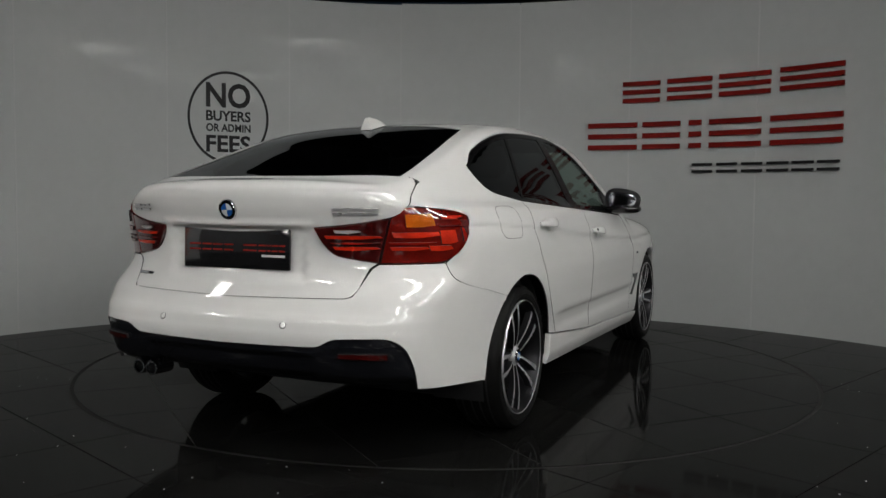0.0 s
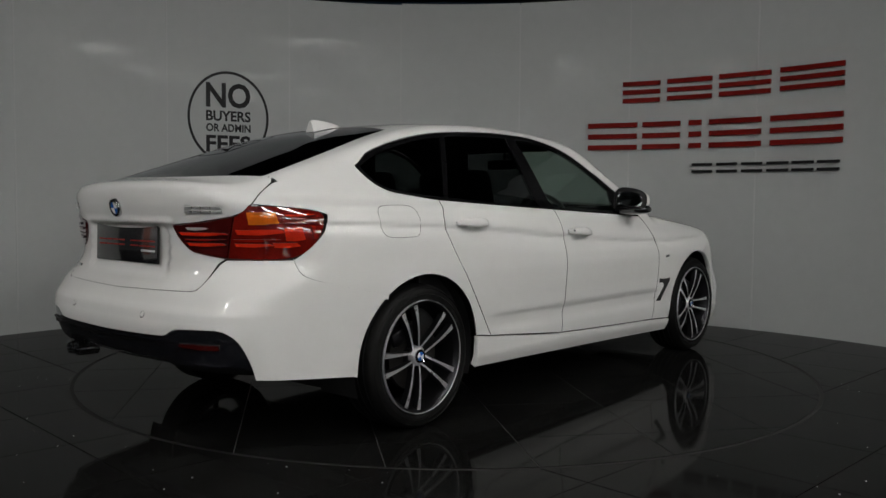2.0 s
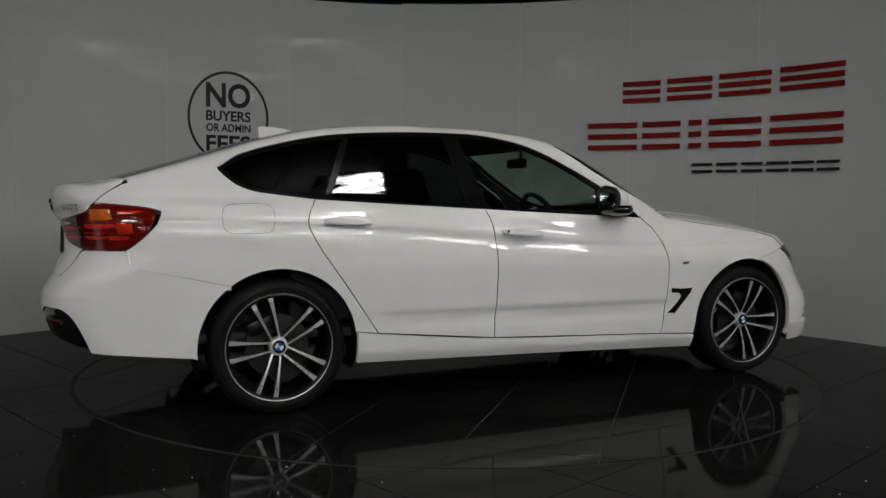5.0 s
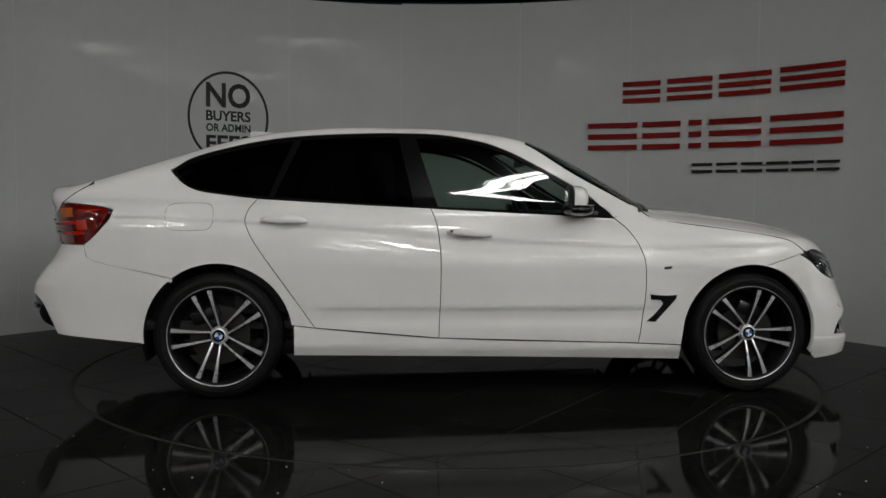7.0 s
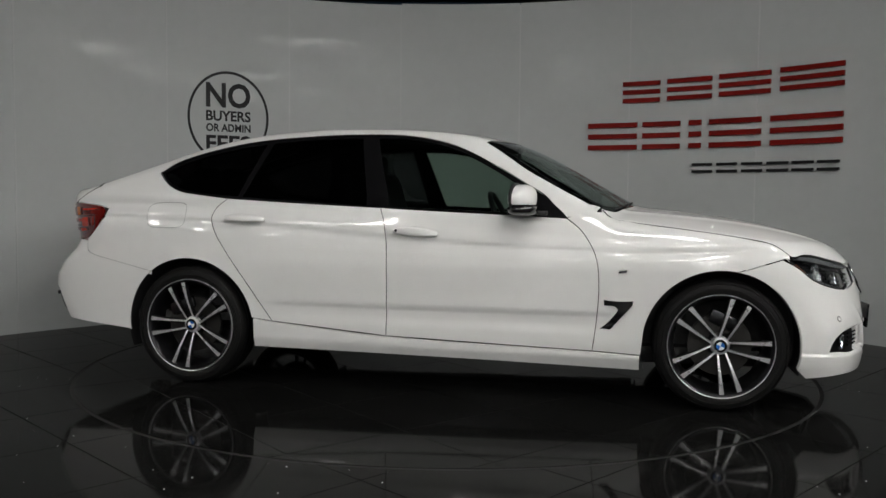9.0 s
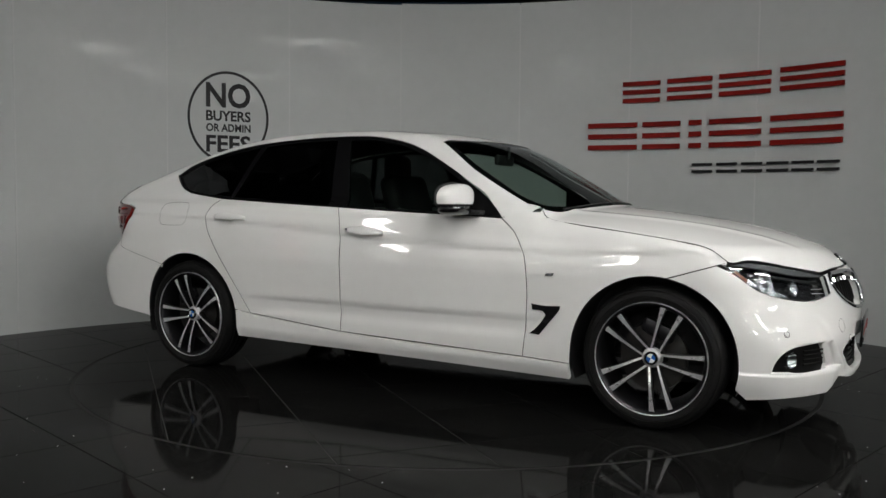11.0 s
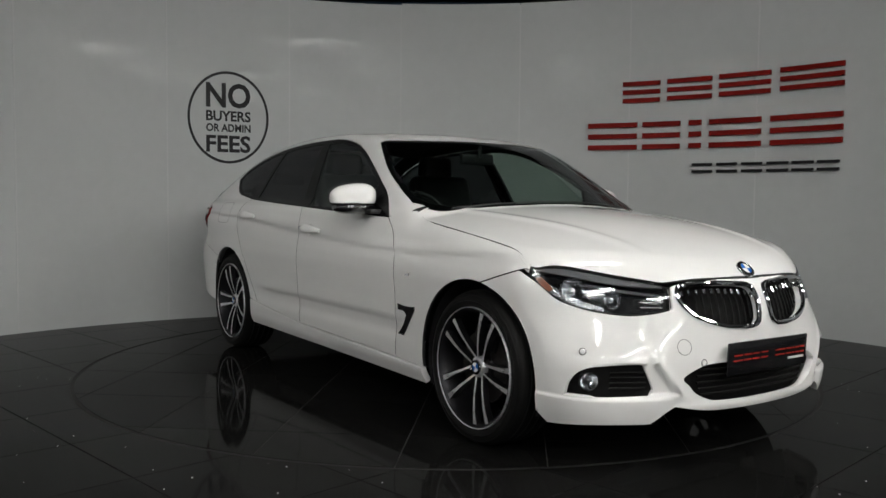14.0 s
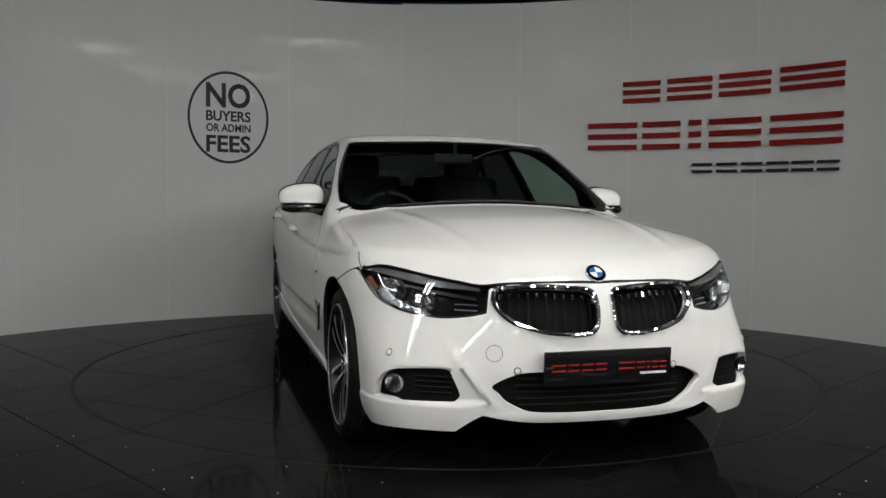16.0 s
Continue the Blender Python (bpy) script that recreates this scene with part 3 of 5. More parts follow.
def panel(name, domain, edge, mats, parent, label="", holes=(), grid=.03, gap=.0022, depth=.016, offset=0.0, step=.018, relief=None, mirror=False, ready=False):
    """A sheet of the skin inside an outline, with folded edges. mirror: its twin on the car's other side."""
    from mathutils.geometry import delaunay_2d_cdt
    rim = edge if ready else outline(edge, step)
    loops = [shrink(rim, gap)] + [shrink(h if ready else outline(h, step), -gap * .5) for h in holes]
    lo, hi = loops[0].min(0), loops[0].max(0)
    gx, gy = np.meshgrid(np.arange(lo[0], hi[0], grid), np.arange(lo[1], hi[1], grid * .87))
    gx = gx + (np.arange(gx.shape[0]) % 2)[:, None] * grid / 2
    pts = np.stack([gx.ravel(), gy.ravel()], -1)
    keep = within(pts, loops[0])
    for h in loops[1:]:
        keep &= ~within(pts, h)
    pts = pts[keep]
    every = np.concatenate(loops)
    if len(pts):
        near = np.min(np.linalg.norm(pts[:, None] - every[None], axis=2), axis=1)
        pts = pts[near > grid * .45]
    edges, at = [], 0
    for lp in loops:
        edges += [(at + i, at + (i + 1) % len(lp)) for i in range(len(lp))]
        at += len(lp)
    allp = np.concatenate([every, pts])
    vs, _, tris, *_ = delaunay_2d_cdt([Vector(p) for p in allp], edges, [], 0, 1e-6)
    uv = np.array([tuple(v) for v in vs])
    tris = np.array([t for t in tris if len(t) == 3])
    mid = uv[tris].mean(1)
    ok = within(mid, loops[0])
    for h in loops[1:]:
        ok &= ~within(mid, h)
    tris = tris[ok]
    p, nrm, _ = lift(domain, uv)
    if relief is not None:
        def raised(at):
            b, m, _ = lift(domain, at)
            return b + m * relief(at, b)[:, None]
        e = .002
        du = raised(uv + (e, 0)) - raised(uv - (e, 0))
        dv = raised(uv + (0, e)) - raised(uv - (0, e))
        turned = np.cross(du, dv)
        turned *= np.sign(np.sum(turned * nrm, 1))[:, None] / (np.linalg.norm(turned, axis=1, keepdims=True) + 1e-12)
        p = p + nrm * relief(uv, p)[:, None]
        nrm = np.where((np.sum(turned * nrm, 1) > .35)[:, None], turned, nrm)
    q = p + offset * nrm
    a, b, c = q[tris[:, 0]], q[tris[:, 1]], q[tris[:, 2]]
    flat = np.cross(b - a, c - a)
    flip = np.sum(flat * nrm[tris[:, 0]], 1) < 0
    tris[flip] = tris[flip][:, ::-1]
    # folded rim: edges used once
    count = {}
    for t in tris:
        for i in range(3):
            e = (t[i], t[(i + 1) % 3])
            count[tuple(sorted(e))] = None if tuple(sorted(e)) in count else e
    verts, faces, normals = [tuple(v) for v in q], [tuple(t) for t in tris], [tuple(v) for v in nrm]
    if depth:
        # thin folds are black under any paint: the seams' shade put into colour
        if not isinstance(mats, (list, tuple)):
            mats = [mats, BLACK_PLASTIC]
        for e in count.values():
            if e is None:
                continue
            i, j = e
            side = np.cross(q[j] - q[i], nrm[i])
            side /= np.linalg.norm(side) + 1e-9
            k = len(verts)
            verts += [tuple(q[i]), tuple(q[j]), tuple(q[j] - depth * nrm[j]), tuple(q[i] - depth * nrm[i])]
            normals += [tuple(side * .8 + nrm[i] * .6)] * 2 + [tuple(side)] * 2
            faces.append((k, k + 3, k + 2, k + 1))
    fm = [0 if i < len(tris) else 1 for i in range(len(faces))] if depth and depth < .02 else None
    made = [mesh_object(name, verts, faces, mats, parent, label, normals=normals, face_mats=fm)]
    if mirror:
        flipped = [(v[0], -v[1], v[2]) for v in verts]
        made.append(mesh_object(name, flipped, [f[::-1] for f in faces], mats, parent, label, normals=[(v[0], -v[1], v[2]) for v in normals], face_mats=fm))
    return made


def on_skin(domain, u, v, out=0.0):
    p, n, _ = lift(domain, [(u, v)])
    return Vector(p[0] + out * n[0]), Vector(n[0])


def turn_of(p, domain):
    """The front or rear domain's coordinates of skin points."""
    p = np.atleast_2d(p)
    if domain == "front":
        return np.stack([.8 * np.arctan2(p[:, 1], p[:, 0] - NOSE), p[:, 2]], -1)
    return np.stack([.8 * np.arctan2(p[:, 1], TAIL - p[:, 0]), p[:, 2]], -1)


def arch(cx, a0, a1, r=.388, n=14):
    return [(cx + r * math.cos(radians(a)), .335 + r * math.sin(radians(a))) for a in np.linspace(a0, a1, n)]


# ---- the car ----
CAR_AT = Vector((1.609, -.102, 0))
car = new("car")
tagged(car, "white five-door fastback car with dark glass on the turntable", "car")


def car_part(ob):
    ob.location = CAR_AT
    return ob


def car_panel(*args, **kw):
    obs = panel(*args, **kw)
    for ob in obs:
        if ob.parent == car:
            ob.location = CAR_AT
    return obs


# seams in side view: x, z
BELT = [(-2.722, 1.066), (-2.289, 1.044), (-1.80, 1.022)]
DOOR_MID = [(-1.797, 1.022), (-1.768, .94), (-1.748, .80), (-1.745, .6), (-1.752, .324)]
DOOR_FRONT = [(-.785, .977), (-.70, .905), (-.63, .78), (-.612, .625), (-.622, .45), (-.642, .288)]
DOOR_REAR = [(-2.414, .382), (-2.583, .625), (-2.728, .833), (-2.777, .937), (-2.766, 1.0), (-2.722, 1.066)]
HOOD_EDGE = [(-.602, 1.024), (-.56, .985), (-.40, .953), (-.144, .922), (.10, .888), (.25, .853)]
GATE_SEAM = [(-3.63, 1.128), (-3.70, 1.085), (-3.752, 1.039)]
BUMPER_SEAM = [(-3.62, .815), (-3.598, .755), (-3.52, .724), (-3.35, .688), (-3.1535, .6449)]
sharp = lambda p: (*p[:2], 1)


def build_body():
    # front wing
    edge = [sharp((-.785, .979))] + DOOR_FRONT[1:-1] + [sharp(DOOR_FRONT[-1]), sharp((-.395, .275))] + arch(0, 170, 80) + [sharp((.07, .717)), sharp((.285, .783)), sharp((.322, .7935)), sharp(HOOD_EDGE[-1])]
    edge += HOOD_EDGE[::-1][1:-1] + [sharp((-.605, 1.012)), sharp((-.70, 1.012))]
    spear = lambda uv, p: .003 * np.exp(-((uv[:, 1] - .808 - .22 * (-.63 - uv[:, 0])) / .018) ** 2) * np.clip((-.34 - uv[:, 0]) / .25, 0, 1) * (uv[:, 1] > .5)
    car_panel("front_wing", "right", edge, PAINT, car, mirror=True, grid=.018, relief=spear)
    for seam_name, line in (("bonnet_gutter", HOOD_EDGE + [(.29, .822), (.325, .797)]), ("gate_gutter", GATE_SEAM), ("bumper_gutter", BUMPER_SEAM)):
        low = [(x, z - .022) for x, z in line]
        high = [(x, z + .010) for x, z in line]
        car_panel(seam_name, "right", [sharp(low[0])] + low[1:-1] + [sharp(low[-1]), sharp(high[-1])] + high[::-1][1:-1] + [sharp(high[0])], PAINT, car, mirror=True, grid=.02, offset=-.005, depth=0, gap=0)
    # doors
    edge = [sharp(DOOR_FRONT[0])] + DOOR_FRONT[1:-1] + [sharp(DOOR_FRONT[-1])] + [sharp(DOOR_MID[-1])] + DOOR_MID[::-1][1:-1] + [sharp(DOOR_MID[0])] + [(-1.4, 1.004), (-1.05, .990)]
    front_doors = car_panel("front_door", "right", edge, PAINT, car, mirror=True, grid=.018)
    edge = [sharp(DOOR_MID[0])] + DOOR_MID[1:-1] + [sharp(DOOR_MID[-1]), sharp(DOOR_REAR[0])] + DOOR_REAR[1:-1] + [sharp(DOOR_REAR[-1]), (-2.289, 1.044)]
    rear_doors = car_panel("rear_door", "right", edge, PAINT, car, mirror=True, grid=.018)
    # rear quarter
    edge = [sharp(DOOR_REAR[-1])] + DOOR_REAR[::-1][1:-1] + [sharp(DOOR_REAR[0]), sharp((-2.525, .395))] + arch(-2.92, 9, 127) + [sharp(BUMPER_SEAM[-1])] + BUMPER_SEAM[::-1][1:-1] + [sharp(BUMPER_SEAM[0]),
             (-3.555, .868), (-3.488, .94), sharp((-3.462, 1.0)), (-3.53, 1.018), sharp((-3.752, 1.039)), (-3.70, 1.085), sharp((-3.63, 1.128)), (-3.40, 1.196), sharp((-3.195, 1.226)),
             (-3.186, 1.205), (-3.114, 1.14), (-3.027, 1.104), (-2.882, 1.084)]
    car_panel("rear_quarter", "right", edge, PAINT, car, mirror=True, grid=.018, depth=.007)
    # sill
    edge = [sharp((-.40, .272)), sharp((-.642, .284)), (-1.75, .320), sharp((-2.414, .378)), sharp((-2.525, .392)), sharp((-2.525, .235)), (-1.985, .228), (-1.2, .215), sharp((-.40, .196))]
    car_panel("sill_skirt", "right", edge, PAINT, car, mirror=True, grid=.03, offset=.008, depth=.03, relief=lambda uv, p: .006 * np.exp(-((uv[:, 1] - .255 - .03 * (-.4 - uv[:, 0]) / 2) / .03) ** 2))
    # bonnet
    e, _, _ = lift("right", [q[:2] for q in HOOD_EDGE])
    right = [(p[0], -p[1]) for p in e]
    lamp_edge, _, _ = lift("front", [(-.872, .7945), (-.80, .8035), (-.70, .7915), (-.604, .7725), (-.50, .7545), (-.40, .743), (-.2, .757), (0, .755)])
    lead = [(p[0], -p[1]) for p in lamp_edge]
    half = [(-.411, 0, 1), (-.426, .25), (-.467, .45), (-.533, .66), sharp(right[0])] + right[1:] + lead[:-1] + [sharp((lead[-1][0], 0))]
    car_panel("bonnet", "top", both_sides(half, "top"), PAINT, car, grid=.022,
              relief=lambda uv, p: .006 * np.exp(-((np.abs(uv[:, 1]) - .50 - .12 * (-uv[:, 0] - .0)) / .035) ** 2) * np.clip((.62 - uv[:, 0]) / .2, 0, 1))
    # roof with its rails and pillars: all white above the windows
    rail = [(-.64, .985), (-.785, .984), (-.887, 1.084), (-1.02, 1.170), (-1.184, 1.264), (-1.347, 1.347), (-1.508, 1.402), (-1.731, 1.438), (-1.983, 1.443), (-2.294, 1.432), (-2.602, 1.405), (-2.905, 1.343), (-3.086, 1.285), (-3.195, 1.218), (-3.40, 1.186), (-3.60, 1.132)]
    e, _, _ = lift("right", rail)
    side = [(p[0], -p[1]) for p in e]
    half = [(-1.105, 0, 1), (-1.125, .25), (-1.17, .45), sharp((-1.248, .618)), (-1.12, .672), (-.987, .716), (-.80, .752), sharp((-.672, .764)), sharp((-.612, .724))] + [sharp(q) for q in side[:2]] + side[2:-1] + [sharp(side[-1]), sharp((-3.612, .630)), sharp((-3.636, .602)), (-3.45, .586), (-3.2, .560), (-2.95, .530), sharp((-2.80, .503)), (-2.75, .3), (-2.72, 0, 1)]
    car_panel("roof", "top", both_sides(half, "top"), PAINT, car, grid=.024, gap=.0, offset=-.0008, depth=0)
    car_panel("headliner", "top", both_sides(half, "top"), TRIM_GREY, car, "dark grey roof lining", grid=.05, gap=.001, offset=-.014, depth=0)
    for s in (1, -1):
        p, n, _ = lift("right", outline(GATE_SEAM + [(-3.765, 1.030)], .02, False))
        p = np.concatenate([lift("top", [(-3.616, -.632)])[0], p])
        seam_line = wire(p - .0004, .0022, 6)
        if s == -1:
            seam_line.transform(Matrix.Diagonal((1, -1, 1, 1)))
        car_part(part("gate_seam", seam_line, VOID, car))
    # tailgate: deck, rear face; the quarter, deck and rear face share one seam
    e, _, _ = lift("right", GATE_SEAM)
    shut = [(p[0], -p[1]) for p in e]
    back, _, _ = lift("rear", [(-u, 1.098) for u in (.585, .5, .36, .2, .1, 0)])
    half = [(-3.738, 0, 1), (-3.718, .28), sharp((-3.632, .594)), sharp((-3.605, .630))] + [sharp(shut[0])] + shut[1:2] + [sharp((back[0][0] - .002, -back[0][1]))] + [(p[0] - .002, -p[1]) for p in back[1:-1]] + [sharp((back[-1][0] - .002, 0))]
    car_panel("tailgate_deck", "top", both_sides(half, "top"), PAINT, car, grid=.022, gap=.0006, offset=.0006, depth=0)
    shut = [tuple(q) for q in turn_of(e, "rear")]
    for s in (1, -1):
        car_panel("deck_corner", "top", [(-3.69, s * .575, 1), (-3.69, s * .635, 1), (-3.50, s * .650, 1), (-3.50, s * .59, 1)], PAINT, car, grid=.02, offset=-.004, depth=0, gap=0)
    half = [(0, 1.116, 1), (-.3, 1.116), (-.52, 1.113), (-.60, 1.117), sharp(shut[0]), shut[1], sharp(shut[2]), (-.60, 1.01), (-.568, .993), (-.45, .968), sharp((-.326, .953)), (-.345, .91), (-.374, .868), (-.41, .842), sharp((-.535, .817)), sharp((-.51, .797)),
            (-.470, .72), (-.446, .692), (-.41, .686), (0, .676, 1)]
    gate = car_panel("tailgate", "rear", both_sides(half, "rear"), PAINT, car, grid=.026, gap=.0012,
                     relief=lambda uv, p: -.022 * (1 - np.clip((np.abs(uv[:, 0]) - .27) / .035, 0, 1)) * np.clip((.952 - uv[:, 1]) / .012, 0, 1) * np.clip((uv[:, 1] - .74) / .05, 0, 1)
                     + .006 * np.exp(-((uv[:, 1] - .962) / .012) ** 2) * (np.abs(uv[:, 0]) < .33))[0]
    strip = [(0, .690, 1), (-.41, .698), sharp((-.44, .705)), sharp((-.46, .680)), (-.41, .668), (0, .660, 1)]
    car_panel("gate_sill", "rear", both_sides(strip, "rear"), PAINT, car, grid=.02, offset=-.005, depth=0, gap=0)
    # rear bumper
    e, _, _ = lift("right", arch(-2.92, 127, 186, n=16))
    back = [tuple(q) for q in turn_of(e, "rear")]
    e, _, _ = lift("right", BUMPER_SEAM)
    joint = [tuple(q) for q in turn_of(e, "rear")]
    half = [(0, .6745, 1), (-.41, .6845), (-.447, .690), sharp((-.518, .797)), sharp((-.540, .812)), sharp(joint[0])] + joint[1:-1] + [sharp(joint[-1])] + back[1:] + [sharp((-1.0, .300)), (-.8, .322), sharp((-.645, .340)), (-.628, .42), (-.600, .495), (-.57, .53), (-.535, .545), (-.40, .54), (-.372, .525), (-.345, .508), (0, .500, 1)]
    car_panel("rear_bumper", "rear", both_sides(half, "rear"), PAINT, car, grid=.018, gap=.0012,
              relief=lambda uv, p: .004 * np.exp(-((uv[:, 1] - .60) / .02) ** 2) * np.clip((.75 - np.abs(uv[:, 0])) / .2, 0, 1))
    half = [(0, .499, 1), (-.345, .507), (-.372, .524), (-.40, .539), (-.535, .544), (-.57, .529), (-.599, .494), (-.627, .42), sharp((-.644, .340)), (-.45, .335), (-.3, .335), (0, .33, 1)]
    diff = car_panel("rear_diffuser", "rear", both_sides(half, "rear"), NAVY_PLASTIC, car, "gloss dark rear bumper insert", grid=.025, offset=-.006, depth=.04,
                     relief=lambda uv, p: -.035 * np.clip((.385 - uv[:, 1]) / .05, 0, 1) - .018 * (np.abs(uv[:, 0]) < .33) * np.clip((.47 - uv[:, 1]) / .02, 0, 1))[0]
    for s in (-1, 1):
        car_panel("rear_reflector", "rear", [(s * .41, .470), (s * .41, .488), (s * .548, .489), (s * .548, .468)], DARK_RED_LENS, car, "red bumper reflector", grid=.02, offset=.006, depth=.01)
    # front bumper
    e, _, _ = lift("right", arch(0, 79, -16, n=10))
    back = [tuple(q) for q in turn_of(e, "front")]
    seam, _, _ = lift("right", [(.285, .783)])
    tip = tuple(turn_of(seam, "front")[0])
    half = [(0, .752, 1), (-.2, .754), (-.37, .738), sharp((-.392, .729)), sharp((-.394, .644)), (-.45, .630), (-.544, .621), (-.669, .638), (-.773, .676), (-.85, .74), sharp(tip)] + [sharp(back[0])] + back[1:-1] + [sharp(back[-1]), sharp((-.80, .185)), (-.65, .205), sharp((-.477, .207)), (-.43, .245), sharp((-.393, .268)), (-.256, .243), (-.05, .238), (0, .238, 1)]
    kidney = [(-.378, .690), (-.372, .726), (-.340, .738), (-.2, .742), (-.062, .733), (-.030, .715), (-.024, .66), (-.032, .59), (-.06, .566), (-.12, .562), (-.207, .572), (-.305, .606), (-.356, .650)]
    mouth = [(0, .428, 1), (-.232, .43), (-.300, .420), (-.366, .380), (-.345, .35), (-.317, .316), (-.25, .285), (-.12, .278), (0, .278, 1)]
    fog = [(-.738, .315, 1), (-.725, .365), (-.695, .408), (-.650, .430), (-.505, .437), (-.484, .40), (-.463, .336), (-.478, .318, 1)]
    flip = lambda pts: [(-q[0],) + tuple(q[1:]) for q in pts][::-1]

    def shape(uv, p):
        a, z = np.abs(uv[:, 0]), uv[:, 1]
        spine = .358 + .62 * (z - .29)
        pocket = np.clip((a - spine) / .012, 0, 1) * np.clip((.442 - z) / .010, 0, 1) * np.clip((z - .312) / .010, 0, 1) * np.clip((.66 - a) / .16, 0, 1)
        blade = np.clip((.312 - z) / .010, 0, 1) * np.clip((a - .40) / .05, 0, 1)
        lip = np.exp(-((z - .262) / .022) ** 2) * np.clip((.40 - a) / .05, 0, 1)
        ridge = np.exp(-((a - spine + .004) / .024) ** 2) * np.clip((z - .28) / .03, 0, 1) * np.clip((.56 - z) / .10, 0, 1)
        return -.026 * pocket + .008 * blade + .007 * lip + .005 * ridge
    bumper = car_panel("front_bumper", "front", both_sides(half, "front"), PAINT, car, holes=[kidney, flip(kidney), both_sides(mouth, "front"), fog, flip(fog)], grid=.0125, step=.012, relief=shape, depth=.03)[0]
    # grille: chrome surrounds, black bars, dark backing
    for s in (1, -1):
        ring = kidney if s == 1 else flip(kidney)
        rim = outline(ring, .012)
        p, n, _ = lift("front", shrink(rim, .004))
        car_part(part("grille_surround", wire(p + .004 * n, .0100, 8, True), CHROME, car, "chrome grille surround"))
        backing = car_panel("grille_backing", "front", ring, VOID, car, "black radiator grille backing", offset=-.055, grid=.03, depth=0, gap=-.03)[0]
        for k in range(11):
            u = s * (-.352 + .031 * k)
            zs = np.linspace(.555, .755, 60)
            inside = within(np.stack([np.full(60, u), zs], -1), shrink(rim, .010))
            if inside.sum() < 4:
                continue
            z0, z1 = zs[inside][[0, -1]]
            q, m, _ = lift("front", [(u, z) for z in np.linspace(z0, z1, 8)])
            bar = wire(q - .030 * m, .0045, 6)
            car_part(part("grille_bar", bar, VOID, car))
            tipq, tipm, _ = lift("front", [(u, z1 - .030), (u, z1 - .012)])
            car_part(part("grille_tip", wire(tipq - .006 * tipm, .0056, 6), CHROME, car))
    car_panel("intake_backing", "front", both_sides(mouth, "front"), VOID, car, "black lower intake mesh", offset=-.06, grid=.04, depth=0, gap=-.045)
    for z in (.30, .325, .35, .375, .40):
        w = .30 - .3 * abs(z - .36)
        q, m, _ = lift("front", [(u, z) for u in np.linspace(-w, w, 15)])
        car_part(part("intake_slat", wire(q - .035 * m, .005, 6), VOID, car))
    for s in (1, -1):
        f = fog if s == 1 else flip(fog)
        car_panel("fog_recess", "front", f, VOID, car, "black fog lamp recess", offset=-.04, grid=.03, depth=0, gap=-.03)
        c, m = on_skin("front", s * -.665, .372, -.017)
        m = (m + Vector((.8, 0, 0))).normalized()
        rot = m.to_track_quat("Z", "Y").to_matrix().to_4x4()
        bowl = lathe([(.001, -.02), (.018, -.019), (.030, -.008), (.036, .006)], "z", 28)
        bowl.transform(Matrix.Translation(c) @ rot)
        lamp = car_part(part("fog_lamp", bowl, CHROME, car, "round chrome fog lamp"))
        cover = lathe([(.0005, .010), (.018, .009), (.030, .007), (.038, .003), (.040, -.006)], "z", 28)
        cover.transform(Matrix.Translation(c) @ rot)
        part("cover", cover, LENS_GLASS, lamp)
        for z in (.345, .365, .385, .405):
            q, mm, _ = lift("front", [(s * -(.488 + k), z) for k in np.linspace(0.0, .11, 5)])
            car_part(part("fog_slat", wire(q - .026 * mm, .0045, 6), VOID, car))
        for u, z, r in ((.684, .486, .011), (.292 if s == 1 else .25, .436, .011)):
            c2, m2 = on_skin("front", -s * u, z, .002)
            d = lathe([(.0005, .003), (r * .8, .003), (r, .0), (r * 1.15, -.004)], "z", 18)
            d.transform(Matrix.Translation(c2) @ m2.to_track_quat("Z", "Y").to_matrix().to_4x4())
            sensor = car_part(part("parking_sensor", d, PAINT, car))
            ring = lathe([(r * 1.05, .0008), (r * 1.2, .0014), (r * 1.35, .0006)], "z", 20)
            ring.transform(Matrix.Translation(c2) @ m2.to_track_quat("Z", "Y").to_matrix().to_4x4())
            part("sensor_ring", ring, TRIM_GREY, sensor)
        c2, m2 = on_skin("rear", s * .24, .583, .002)
        d = lathe([(.0005, .003), (.009, .003), (.011, .0), (.013, -.004)], "z", 18)
        d.transform(Matrix.Translation(c2) @ m2.to_track_quat("Z", "Y").to_matrix().to_4x4())
        sensor = car_part(part("parking_sensor", d, PAINT, car))
        ring = lathe([(.0115, .0008), (.0135, .0014), (.015, .0006)], "z", 20)
        ring.transform(Matrix.Translation(c2) @ m2.to_track_quat("Z", "Y").to_matrix().to_4x4())
        part("sensor_ring", ring, TRIM_GREY, sensor)
    cap = lathe([(.0295, .0008), (.0305, .0012), (.0315, .0008)], "z", 32)
    c2, m2 = on_skin("front", -.363, .50, .0005)
    cap.transform(Matrix.Translation(c2) @ m2.to_track_quat("Z", "Y").to_matrix().to_4x4())
    car_part(part("tow_eye_cover", cap, TRIM_GREY, car))
    return front_doors, rear_doors


